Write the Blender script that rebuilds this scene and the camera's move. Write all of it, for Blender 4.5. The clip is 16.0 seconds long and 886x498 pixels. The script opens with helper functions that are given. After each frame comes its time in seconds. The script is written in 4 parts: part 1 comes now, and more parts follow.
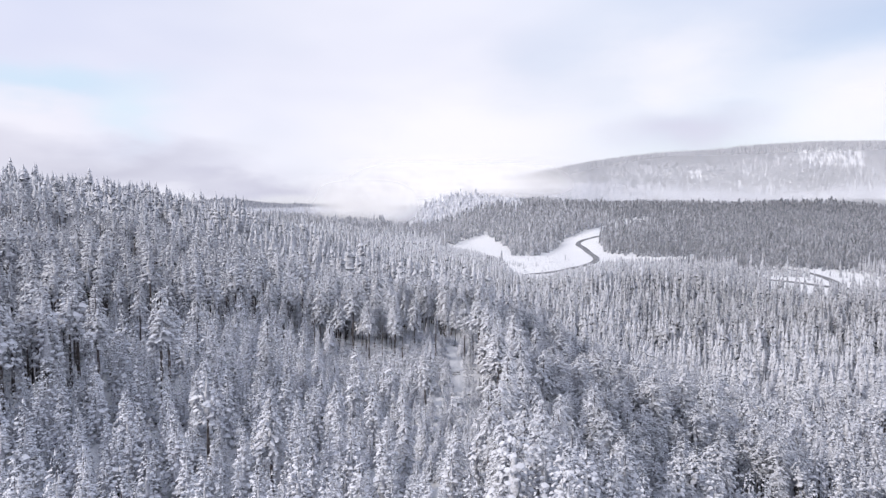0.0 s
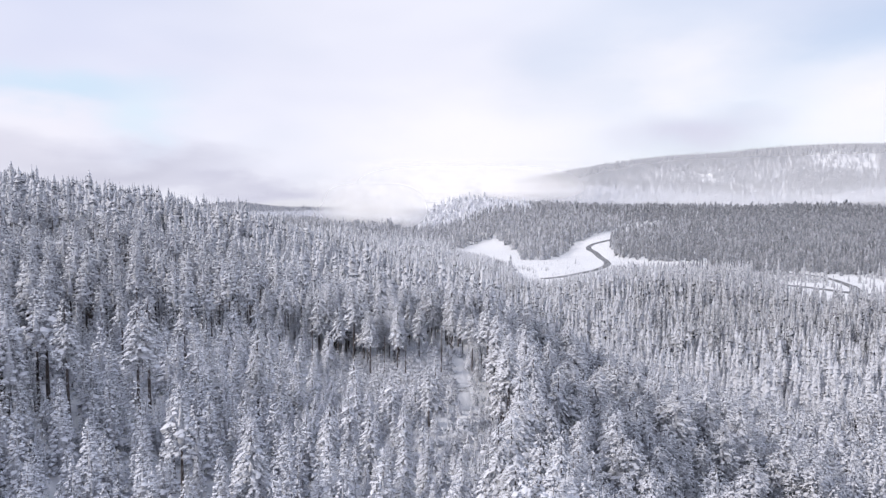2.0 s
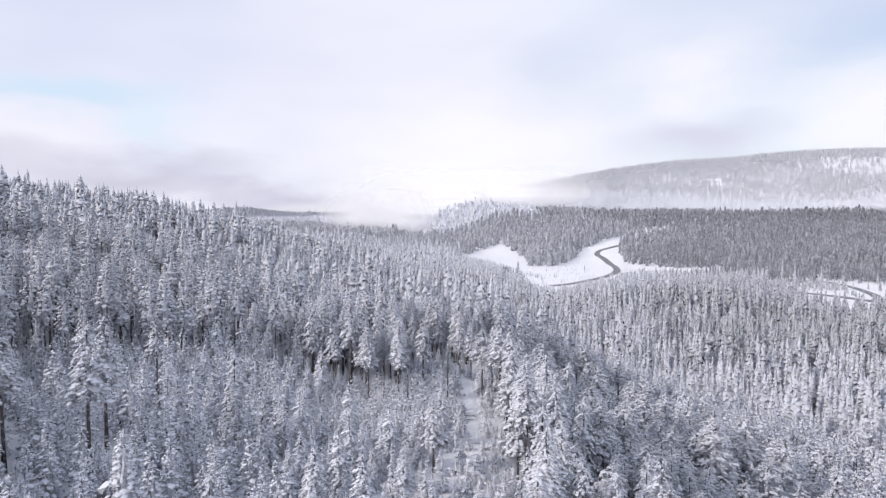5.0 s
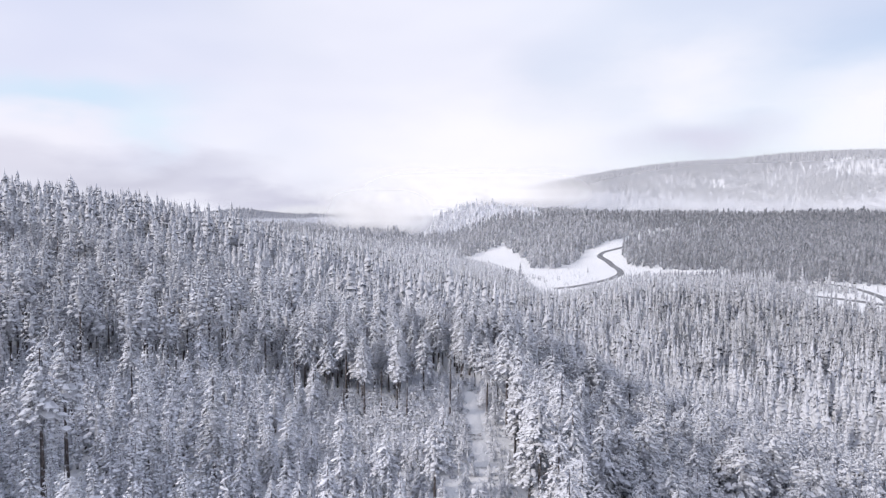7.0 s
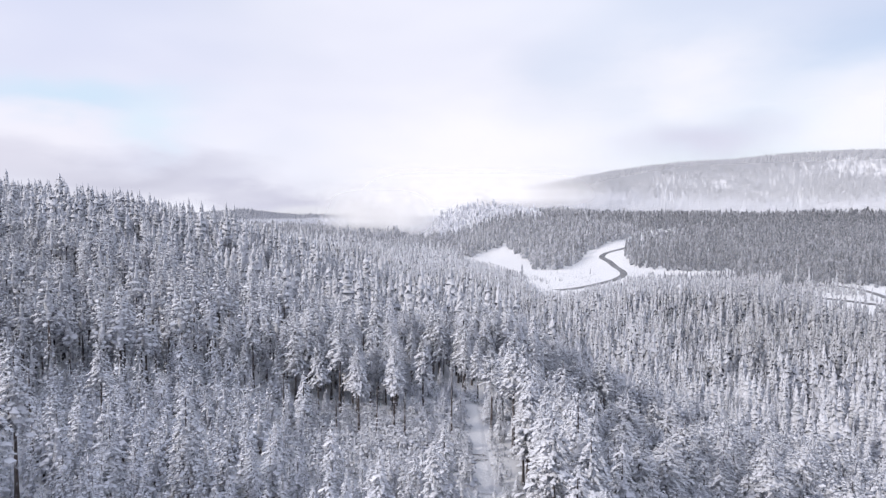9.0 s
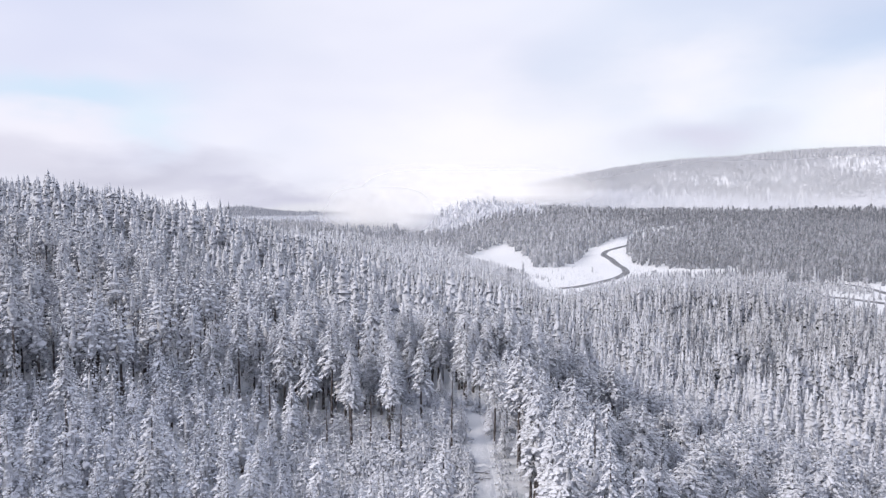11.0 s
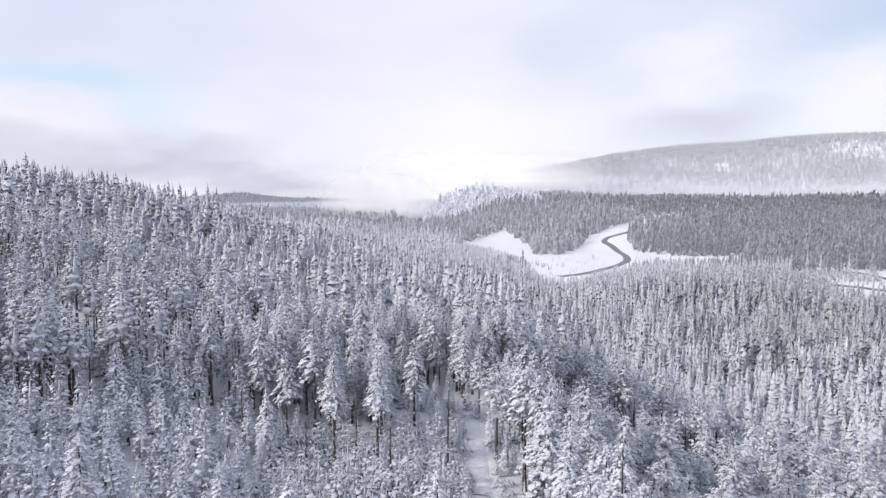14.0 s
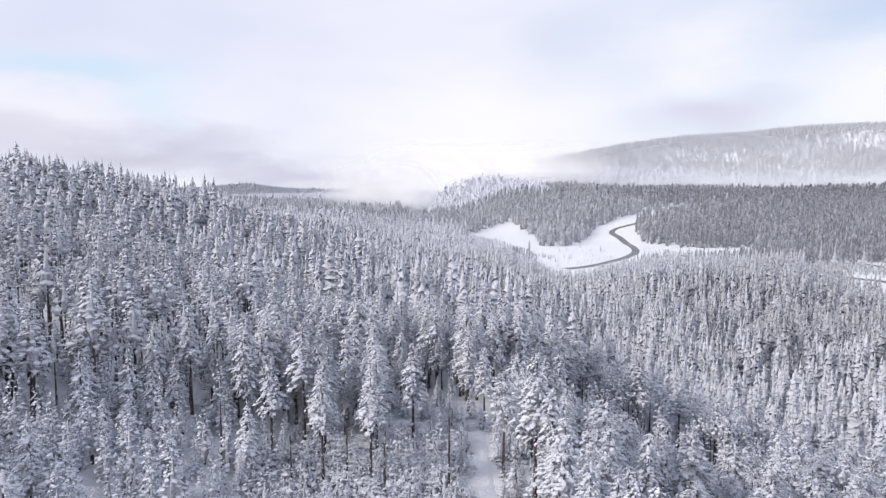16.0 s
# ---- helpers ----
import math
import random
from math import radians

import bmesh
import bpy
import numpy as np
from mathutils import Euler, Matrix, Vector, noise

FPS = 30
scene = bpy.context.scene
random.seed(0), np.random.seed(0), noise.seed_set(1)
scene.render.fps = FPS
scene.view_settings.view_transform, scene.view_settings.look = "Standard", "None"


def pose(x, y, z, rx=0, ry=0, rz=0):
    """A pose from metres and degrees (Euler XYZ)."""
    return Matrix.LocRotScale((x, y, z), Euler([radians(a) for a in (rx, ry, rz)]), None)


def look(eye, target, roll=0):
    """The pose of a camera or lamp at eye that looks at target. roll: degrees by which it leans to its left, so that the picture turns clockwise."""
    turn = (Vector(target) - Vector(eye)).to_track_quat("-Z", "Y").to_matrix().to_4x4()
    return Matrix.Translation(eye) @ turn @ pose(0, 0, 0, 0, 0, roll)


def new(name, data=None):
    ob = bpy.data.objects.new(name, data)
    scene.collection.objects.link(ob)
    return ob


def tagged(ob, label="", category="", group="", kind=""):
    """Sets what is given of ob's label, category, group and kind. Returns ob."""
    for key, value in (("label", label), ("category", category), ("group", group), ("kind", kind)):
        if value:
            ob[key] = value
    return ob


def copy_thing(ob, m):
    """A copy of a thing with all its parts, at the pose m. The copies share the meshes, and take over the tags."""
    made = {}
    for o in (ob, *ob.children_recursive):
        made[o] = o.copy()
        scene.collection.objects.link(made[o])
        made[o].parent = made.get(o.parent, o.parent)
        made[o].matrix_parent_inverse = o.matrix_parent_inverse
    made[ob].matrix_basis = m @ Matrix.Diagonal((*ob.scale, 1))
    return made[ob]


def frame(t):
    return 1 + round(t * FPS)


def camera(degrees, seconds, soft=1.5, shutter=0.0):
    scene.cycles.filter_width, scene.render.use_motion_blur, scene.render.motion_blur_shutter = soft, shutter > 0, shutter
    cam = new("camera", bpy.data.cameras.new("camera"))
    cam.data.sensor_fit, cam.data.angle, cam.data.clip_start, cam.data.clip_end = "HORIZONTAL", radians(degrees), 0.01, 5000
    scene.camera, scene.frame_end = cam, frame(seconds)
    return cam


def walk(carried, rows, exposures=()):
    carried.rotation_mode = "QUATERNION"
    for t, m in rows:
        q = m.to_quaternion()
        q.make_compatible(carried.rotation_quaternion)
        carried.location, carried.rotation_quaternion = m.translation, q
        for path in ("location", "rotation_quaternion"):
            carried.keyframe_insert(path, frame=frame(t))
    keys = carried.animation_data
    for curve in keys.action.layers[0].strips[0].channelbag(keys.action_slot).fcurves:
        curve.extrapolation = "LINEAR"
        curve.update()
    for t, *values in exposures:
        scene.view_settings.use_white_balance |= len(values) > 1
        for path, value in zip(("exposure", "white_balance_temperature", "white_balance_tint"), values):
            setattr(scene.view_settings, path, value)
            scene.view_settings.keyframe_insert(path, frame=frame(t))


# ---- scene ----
cam = camera(70.0, 16.0, 1.35)
PATH = [
    (0.0, (-0.08, -0.13, 51.93), (-0.051, 99.644, 45.157), 0.00),
    (0.5, (0.20, 2.47, 51.98), (-0.222, 102.247, 45.303), 0.00),
    (1.0, (0.39, 5.08, 52.01), (-0.406, 104.858, 45.459), 0.00),
    (1.5, (0.50, 7.69, 52.03), (-0.607, 107.478, 45.625), 0.00),
    (2.0, (0.55, 10.31, 52.04), (-0.825, 110.105, 45.796), 0.00),
    (2.5, (0.55, 12.94, 52.05), (-1.053, 112.739, 45.965), 0.00),
    (3.0, (0.51, 15.57, 52.04), (-1.286, 115.377, 46.124), 0.00),
    (3.5, (0.44, 18.20, 52.04), (-1.517, 118.015, 46.268), 0.00),
    (4.0, (0.35, 20.83, 52.03), (-1.739, 120.648, 46.395), 0.00),
    (4.5, (0.25, 23.45, 52.03), (-1.948, 123.272, 46.501), 0.00),
    (5.0, (0.13, 26.06, 52.02), (-2.141, 125.882, 46.590), 0.00),
    (5.5, (0.02, 28.64, 52.01), (-2.317, 128.473, 46.662), 0.00),
    (6.0, (-0.10, 31.21, 52.00), (-2.476, 131.039, 46.720), 0.00),
    (6.5, (-0.20, 33.74, 51.99), (-2.619, 133.577, 46.768), 0.00),
    (7.0, (-0.31, 36.24, 51.98), (-2.747, 136.081, 46.806), 0.00),
    (7.5, (-0.40, 38.71, 51.96), (-2.862, 138.548, 46.835), 0.00),
    (8.0, (-0.48, 41.13, 51.95), (-2.964, 140.974, 46.851), 0.00),
    (8.5, (-0.55, 43.52, 51.94), (-3.053, 143.357, 46.850), 0.00),
    (9.0, (-0.60, 45.86, 51.92), (-3.129, 145.695, 46.824), 0.00),
    (9.5, (-0.64, 48.15, 51.90), (-3.190, 147.989, 46.765), 0.00),
    (10.0, (-0.67, 50.41, 51.87), (-3.232, 150.240, 46.663), 0.00),
    (10.5, (-0.69, 52.63, 51.85), (-3.255, 152.452, 46.509), 0.00),
    (11.0, (-0.69, 54.81, 51.82), (-3.253, 154.629, 46.295), 0.00),
    (11.5, (-0.68, 56.98, 51.79), (-3.226, 156.779, 46.017), 0.00),
    (12.0, (-0.66, 59.13, 51.75), (-3.173, 158.911, 45.677), 0.00),
    (12.5, (-0.63, 61.28, 51.71), (-3.097, 161.038, 45.280), 0.00),
    (13.0, (-0.59, 63.44, 51.67), (-3.005, 163.175, 44.841), 0.00),
    (13.5, (-0.53, 65.63, 51.63), (-2.908, 165.341, 44.378), 0.00),
    (14.0, (-0.46, 67.88, 51.58), (-2.826, 167.558, 43.915), 0.00),
    (14.5, (-0.38, 70.21, 51.54), (-2.785, 169.852, 43.473), 0.00),
    (15.0, (-0.29, 72.64, 51.50), (-2.820, 172.250, 43.071), 0.00),
    (15.5, (-0.18, 75.21, 51.46), (-2.979, 174.784, 42.708), 0.00),
    (16.0, (-0.05, 77.95, 51.44), (-3.319, 177.481, 42.354), 0.00),
]
walk(cam, [(t, look(e, a, r)) for t, e, a, r in PATH], [(0.0, 0.0, 6440, 13.5), (16.0, 0.0, 6440, 13.5)])

# ---- world and sun ----
SUN_TURN, SUN_UP = radians(200), radians(31)   # azimuth from +x, elevation
world = bpy.data.worlds.new("winter_sky")
scene.world = world
world.use_nodes = True
wn, wl = world.node_tree.nodes, world.node_tree.links
wn.clear()
w_out, w_bg = wn.new("ShaderNodeOutputWorld"), wn.new("ShaderNodeBackground")
w_sky = wn.new("ShaderNodeTexSky")
w_sky.sky_type, w_sky.sun_disc = "NISHITA", False
w_sky.sun_elevation, w_sky.sun_rotation = SUN_UP, radians(90) - SUN_TURN
w_geo = wn.new("ShaderNodeTexCoord")
w_map = wn.new("ShaderNodeMapping")
w_map.inputs["Scale"].default_value = (1.0, 1.0, 2.6)
w_map.inputs["Location"].default_value = (0.35, 0.0, 0.25)
w_noise, w_fine = wn.new("ShaderNodeTexNoise"), wn.new("ShaderNodeTexNoise")
w_noise.inputs["Scale"].default_value, w_noise.inputs["Detail"].default_value = 2.0, 2.0
w_noise.inputs["Roughness"].default_value = 0.4
w_fine.inputs["Scale"].default_value, w_fine.inputs["Detail"].default_value = 4.2, 2.0
w_gain = wn.new("ShaderNodeMix")
w_gain.data_type, w_gain.blend_type = "RGBA", "MULTIPLY"
w_gain.inputs["Factor"].default_value = 1.0
w_gain.inputs["B"].default_value = (0.15, 0.15, 0.15, 1)
w_cover = wn.new("ShaderNodeMapRange")
w_cover.inputs["From Min"].default_value, w_cover.inputs["From Max"].default_value = 0.30, 0.50
w_cover.inputs["To Min"].default_value = 0.25
w_tone = wn.new("ShaderNodeValToRGB")
w_tone.color_ramp.elements[0].position, w_tone.color_ramp.elements[0].color = 0.33, (0.84, 0.87, 0.98, 1)
w_tone.color_ramp.elements[1].position, w_tone.color_ramp.elements[1].color = 0.62, (0.96, 0.98, 1.05, 1)
w_mix = wn.new("ShaderNodeMix")
w_mix.data_type = "RGBA"
wl.new(w_geo.outputs["Generated"], w_map.inputs["Vector"])
wl.new(w_map.outputs["Vector"], w_noise.inputs["Vector"])
wl.new(w_map.outputs["Vector"], w_fine.inputs["Vector"])
# the cloud thins out overhead, where blue shows through
w_last = w_noise.outputs["Fac"]


def sky_mask(az, el, width, flat, most):
    """How much of a soft, ragged patch of cloud or clear sky lies in each direction: its bearing right of straight ahead and its height in degrees."""
    a, e = radians(az), radians(el)
    sub, flatten, length, near = (wn.new("ShaderNodeVectorMath"), wn.new("ShaderNodeVectorMath"), wn.new("ShaderNodeVectorMath"), wn.new("ShaderNodeMapRange"))
    sub.operation, flatten.operation, length.operation = "SUBTRACT", "MULTIPLY", "LENGTH"
    sub.inputs[1].default_value, flatten.inputs[1].default_value = (math.sin(a) * math.cos(e), math.cos(a) * math.cos(e), math.sin(e)), (1.0, 1.0, flat)
    near.interpolation_type = "SMOOTHSTEP"
    near.inputs["From Max"].default_value = width
    near.inputs["To Min"].default_value, near.inputs["To Max"].default_value = most, 0.0
    wl.new(w_ragged.outputs["Vector"], sub.inputs[0])
    wl.new(sub.outputs["Vector"], flatten.inputs[0])
    wl.new(flatten.outputs["Vector"], length.inputs[0])
    wl.new(length.outputs["Value"], near.inputs["Value"])
    return near.outputs["Result"]


w_warp, w_half, w_ragged = wn.new("ShaderNodeTexNoise"), wn.new("ShaderNodeVectorMath"), wn.new("ShaderNodeVectorMath")
w_warp.inputs["Scale"].default_value, w_warp.inputs["Detail"].default_value = 7.0, 4.0
w_half.operation = "MULTIPLY_ADD"
w_half.inputs[1].default_value, w_half.inputs[2].default_value = (0.16, 0.16, 0.10), (-0.08, -0.08, -0.05)
wl.new(w_map.outputs["Vector"], w_warp.inputs["Vector"])
wl.new(w_warp.outputs["Color"], w_half.inputs[0])
wl.new(w_half.outputs["Vector"], w_ragged.inputs[0])
wl.new(w_geo.outputs["Generated"], w_ragged.inputs[1])
w_less = wn.new("ShaderNodeMath")
w_less.operation = "SUBTRACT"
wl.new(w_last, w_less.inputs[0])
wl.new(sky_mask(0, 84, 1.9, 3.2, 0.34), w_less.inputs[1])
w_last = w_less.outputs["Value"]
wl.new(w_last, w_cover.inputs["Value"])
wl.new(w_fine.outputs["Fac"], w_tone.inputs["Fac"])
wl.new(w_sky.outputs["Color"], w_gain.inputs["A"])
wl.new(w_cover.outputs["Result"], w_mix.inputs["Factor"])
wl.new(w_gain.outputs["Result"], w_mix.inputs["A"])
wl.new(w_tone.outputs["Color"], w_mix.inputs["B"])
# thin cloud glows round the sun
w_dot = wn.new("ShaderNodeVectorMath")
w_dot.operation = "DOT_PRODUCT"
w_dot.inputs[1].default_value = (math.cos(SUN_TURN) * math.cos(SUN_UP), math.sin(SUN_TURN) * math.cos(SUN_UP), math.sin(SUN_UP))
w_near = wn.new("ShaderNodeMapRange")
w_near.interpolation_type = "SMOOTHSTEP"
w_near.inputs["From Min"].default_value, w_near.inputs["From Max"].default_value = 0.55, 1.0
w_near.inputs["To Max"].default_value = 0.3
w_glow = wn.new("ShaderNodeMix")
w_glow.data_type = "RGBA"
w_glow.inputs["B"].default_value = (1.22, 1.22, 1.27, 1)
wl.new(w_geo.outputs["Generated"], w_dot.inputs[0])
wl.new(w_dot.outputs["Value"], w_near.inputs["Value"])
wl.new(w_near.outputs["Result"], w_glow.inputs["Factor"])
# the clouds ahead: bearing, height, width, flatness, colour, cover
w_ahead = w_mix.outputs["Result"]
for az, el, width, flat, colour, most in (
        (-6, 12, 0.60, 1.2, (0.83, 0.86, 0.98), 0.7),
        (-33, 15, 0.40, 1.6, (0.72, 0.77, 0.94), 0.85),
        (21, 16, 0.42, 2.4, (0.75, 0.83, 0.97), 0.8),
        (33, 20, 0.34, 2.0, (0.72, 0.78, 0.94), 0.8),
        (-32, 9.6, 0.25, 5.0, (0.66, 0.83, 0.97), 0.9),
        (-25.5, 7.2, 0.10, 1.6, (0.74, 0.89, 0.99), 0.8),
        (-33.5, 6.6, 0.16, 3.0, (0.92, 0.92, 0.99), 0.85),
        (-28, 2.8, 0.32, 5.5, (0.59, 0.60, 0.71), 0.85),
        (-15.5, 1.7, 0.22, 9.0, (0.62, 0.63, 0.75), 0.85),
        (-36, 4.2, 0.16, 3.5, (0.74, 0.74, 0.84), 0.7),
        (1, 4.6, 0.32, 1.8, (1.02, 1.02, 1.06), 0.9),
        (20, 10.4, 0.22, 2.0, (1.0, 1.0, 1.05), 0.8),
        (33, 8.0, 0.20, 2.0, (1.0, 1.0, 1.04), 0.8),
        (20.5, 6.3, 0.14, 2.6, (0.68, 0.69, 0.82), 0.9)):
    w_patch = wn.new("ShaderNodeMix")
    w_patch.data_type = "RGBA"
    w_patch.inputs["B"].default_value = (*colour, 1)
    wl.new(sky_mask(az, el, width, flat, most), w_patch.inputs["Factor"])
    wl.new(w_ahead, w_patch.inputs["A"])
    w_ahead = w_patch.outputs["Result"]
wl.new(w_ahead, w_glow.inputs["A"])
wl.new(w_glow.outputs["Result"], w_bg.inputs["Color"])
wl.new(w_bg.outputs["Background"], w_out.inputs["Surface"])
w_bg.inputs["Strength"].default_value = 0.98

sun = new("sun", bpy.data.lights.new("sun", "SUN"))
sun.data.energy, sun.data.angle, sun.data.color = 2.6, radians(9), (1.0, 0.94, 0.85)
sun.matrix_world = look((math.cos(SUN_TURN) * math.cos(SUN_UP) * 500, math.sin(SUN_TURN) * math.cos(SUN_UP) * 500, math.sin(SUN_UP) * 500), (0, 0, 0))

# ---- materials ----
def material(name):
    m = bpy.data.materials.new(name)
    m.use_nodes = True
    return m, m.node_tree.nodes, m.node_tree.links, m.node_tree.nodes["Principled BSDF"]


def noise_node(n, l, scale, detail=3.0, rough=0.55, stretch=None):
    pos, tex = n.new("ShaderNodeNewGeometry"), n.new("ShaderNodeTexNoise")
    tex.inputs["Scale"].default_value, tex.inputs["Detail"].default_value = scale, detail
    tex.inputs["Roughness"].default_value = rough
    if stretch:
        mp = n.new("ShaderNodeMapping")
        mp.inputs["Scale"].default_value = stretch
        l.new(pos.outputs["Position"], mp.inputs["Vector"])
        l.new(mp.outputs["Vector"], tex.inputs["Vector"])
    else:
        l.new(pos.outputs["Position"], tex.inputs["Vector"])
    return tex


def math_node(n, l, op, a, b):
    m = n.new("ShaderNodeMath")
    m.operation = op
    for k, v in enumerate((a, b)):
        if isinstance(v, (int, float)):
            m.inputs[k].default_value = v
        else:
            l.new(v, m.inputs[k])
    return m.outputs[0]


def ramp_node(n, l, value, lo, hi, a=0.0, b=1.0):
    r = n.new("ShaderNodeMapRange")
    r.inputs["From Min"].default_value, r.inputs["From Max"].default_value = lo, hi
    r.inputs["To Min"].default_value, r.inputs["To Max"].default_value = a, b
    l.new(value, r.inputs["Value"])
    return r.outputs["Result"]


def mix_node(n, l, fac, a, b):
    m = n.new("ShaderNodeMix")
    m.data_type = "RGBA"
    l.new(fac, m.inputs["Factor"])
    for key, v in (("A", a), ("B", b)):
        if isinstance(v, tuple):
            m.inputs[key].default_value = (*v, 1)
        else:
            l.new(v, m.inputs[key])
    return m.outputs["Result"]


SNOW = (0.78, 0.80, 0.88)


def snowy_needles(name, dark, pale, cover, fine, soft=0.09, contrast=2.6, least=0.0, most=1.0):
    """Needles with snow lying where a spray faces the sky, broken up at two scales."""
    m, n, l, bsdf = material(name)
    geo, sep = n.new("ShaderNodeNewGeometry"), n.new("ShaderNodeSeparateXYZ")
    l.new(geo.outputs["Normal"], sep.inputs[0])
    clump, grain = noise_node(n, l, 0.5, 2), noise_node(n, l, fine, 3, 0.65)
    up = ramp_node(n, l, sep.outputs["Z"], -0.15, 0.85)
    k = math_node(n, l, "ADD", up, math_node(n, l, "MULTIPLY", math_node(n, l, "SUBTRACT", grain.outputs["Fac"], 0.5), contrast))
    k = math_node(n, l, "ADD", k, math_node(n, l, "MULTIPLY", math_node(n, l, "SUBTRACT", clump.outputs["Fac"], 0.5), 0.9))
    k = math_node(n, l, "ADD", k, math_node(n, l, "MULTIPLY", math_node(n, l, "SUBTRACT", geo.outputs["Random Per Island"], 0.5), 0.3))
    stand = noise_node(n, l, 0.07, 2)
    k = math_node(n, l, "ADD", k, math_node(n, l, "MULTIPLY", math_node(n, l, "SUBTRACT", stand.outputs["Fac"], 0.5), 0.9))
    fac = ramp_node(n, l, k, 1.0 - cover - soft, 1.0 - cover + soft, least, most)
    leaf = mix_node(n, l, geo.outputs["Random Per Island"], dark, pale)
    rusty = noise_node(n, l, 0.16, 2)
    leaf = mix_node(n, l, ramp_node(n, l, rusty.outputs["Fac"], 0.56, 0.70, 0.0, 0.4), leaf, (0.105, 0.078, 0.066))
    l.new(mix_node(n, l, fac, leaf, SNOW), bsdf.inputs["Base Color"])
    bsdf.inputs["Roughness"].default_value = 0.75
    bsdf.inputs["Specular IOR Level"].default_value = 0.2
    return m


def bark_material():
    m, n, l, bsdf = material("bark")
    rough, plates = noise_node(n, l, 2.2, 3), noise_node(n, l, 7.0, 4, 0.6, (1, 1, 0.22))
    col = mix_node(n, l, ramp_node(n, l, plates.outputs["Fac"], 0.35, 0.65), (0.035, 0.03, 0.03), (0.12, 0.10, 0.095))
    frost = ramp_node(n, l, rough.outputs["Fac"], 0.56, 0.70, 0.0, 0.75)
    l.new(mix_node(n, l, frost, col, SNOW), bsdf.inputs["Base Color"])
    bump = n.new("ShaderNodeBump")
    bump.inputs["Strength"].default_value, bump.inputs["Distance"].default_value = 0.6, 0.05
    l.new(plates.outputs["Fac"], bump.inputs["Height"])
    l.new(bump.outputs["Normal"], bsdf.inputs["Normal"])
    bsdf.inputs["Roughness"].default_value = 0.9
    return m


def snow_material(name, low, high, twigs=0.0):
    m, n, l, bsdf = material(name)
    broad, fine = noise_node(n, l, 0.045, 4), noise_node(n, l, 1.3, 4, 0.6)
    col = mix_node(n, l, broad.outputs["Fac"], low, high)
    if twigs:
        brush = noise_node(n, l, 0.9, 6, 0.75)
        col = mix_node(n, l, ramp_node(n, l, brush.outputs["Fac"], 0.60, 0.70, 0.0, twigs), col, (0.16, 0.14, 0.14))
    l.new(col, bsdf.inputs["Base Color"])
    bump = n.new("ShaderNodeBump")
    bump.inputs["Strength"].default_value, bump.inputs["Distance"].default_value = 0.5, 0.25
    l.new(fine.outputs["Fac"], bump.inputs["Height"])
    l.new(bump.outputs["Normal"], bsdf.inputs["Normal"])
    bsdf.inputs["Roughness"].default_value = 0.65
    return m


def asphalt_material():
    m, n, l, bsdf = material("wet_asphalt")
    worn, grit = noise_node(n, l, 0.12, 4), noise_node(n, l, 9.0, 2)
    col = mix_node(n, l, grit.outputs["Fac"], (0.045, 0.045, 0.05), (0.085, 0.085, 0.09))
    col = mix_node(n, l, ramp_node(n, l, worn.outputs["Fac"], 0.58, 0.80, 0.0, 0.15), col, (0.45, 0.45, 0.48))
    l.new(col, bsdf.inputs["Base Color"])
    bsdf.inputs["Roughness"].default_value = 0.6
    return m


def mist_material(name, thick, scale, stretch, low=0.35, high=0.7, foot=0.05, detail=5.0, tint=(0.98, 0.98, 0.99), head=0.55):
    """Cloud droplets: white, scattering light through, thinning to nothing at the bank's own edges (its uv)."""
    m, n, l, bsdf = material(name)
    n.remove(bsdf)
    out = n["Material Output"]
    uv, sep = n.new("ShaderNodeUVMap"), n.new("ShaderNodeSeparateXYZ")
    l.new(uv.outputs["UV"], sep.inputs[0])
    u, v = sep.outputs["X"], sep.outputs["Y"]
    e = math_node(n, l, "MULTIPLY", math_node(n, l, "MULTIPLY", u, math_node(n, l, "SUBTRACT", 1.0, u)), 4.0)
    top = ramp_node(n, l, math_node(n, l, "SUBTRACT", 1.0, v), 0.0, head)
    fade = math_node(n, l, "MULTIPLY", ramp_node(n, l, e, 0.0, 0.9), math_node(n, l, "MULTIPLY", top, ramp_node(n, l, v, 0.0, foot)))
    puff = noise_node(n, l, scale, detail, 0.55, stretch)
    soft = n.new("ShaderNodeMapRange")
    soft.interpolation_type = "SMOOTHSTEP"
    soft.inputs["From Min"].default_value, soft.inputs["From Max"].default_value = low, high
    l.new(puff.outputs["Fac"], soft.inputs["Value"])
    a = math_node(n, l, "MULTIPLY", math_node(n, l, "MULTIPLY", fade, soft.outputs["Result"]), thick)
    clear, dif, tra, half, mix = (n.new("ShaderNodeBsdfTransparent"), n.new("ShaderNodeBsdfDiffuse"), n.new("ShaderNodeBsdfTranslucent"),
                                  n.new("ShaderNodeMixShader"), n.new("ShaderNodeMixShader"))
    dif.inputs["Color"].default_value = tra.inputs["Color"].default_value = (*tint, 1)
    half.inputs["Fac"].default_value = 0.4
    l.new(dif.outputs[0], half.inputs[1])
    l.new(tra.outputs[0], half.inputs[2])
    l.new(a, mix.inputs["Fac"])
    l.new(clear.outputs[0], mix.inputs[1])
    l.new(half.outputs[0], mix.inputs[2])
    l.new(mix.outputs[0], out.inputs["Surface"])
    return m


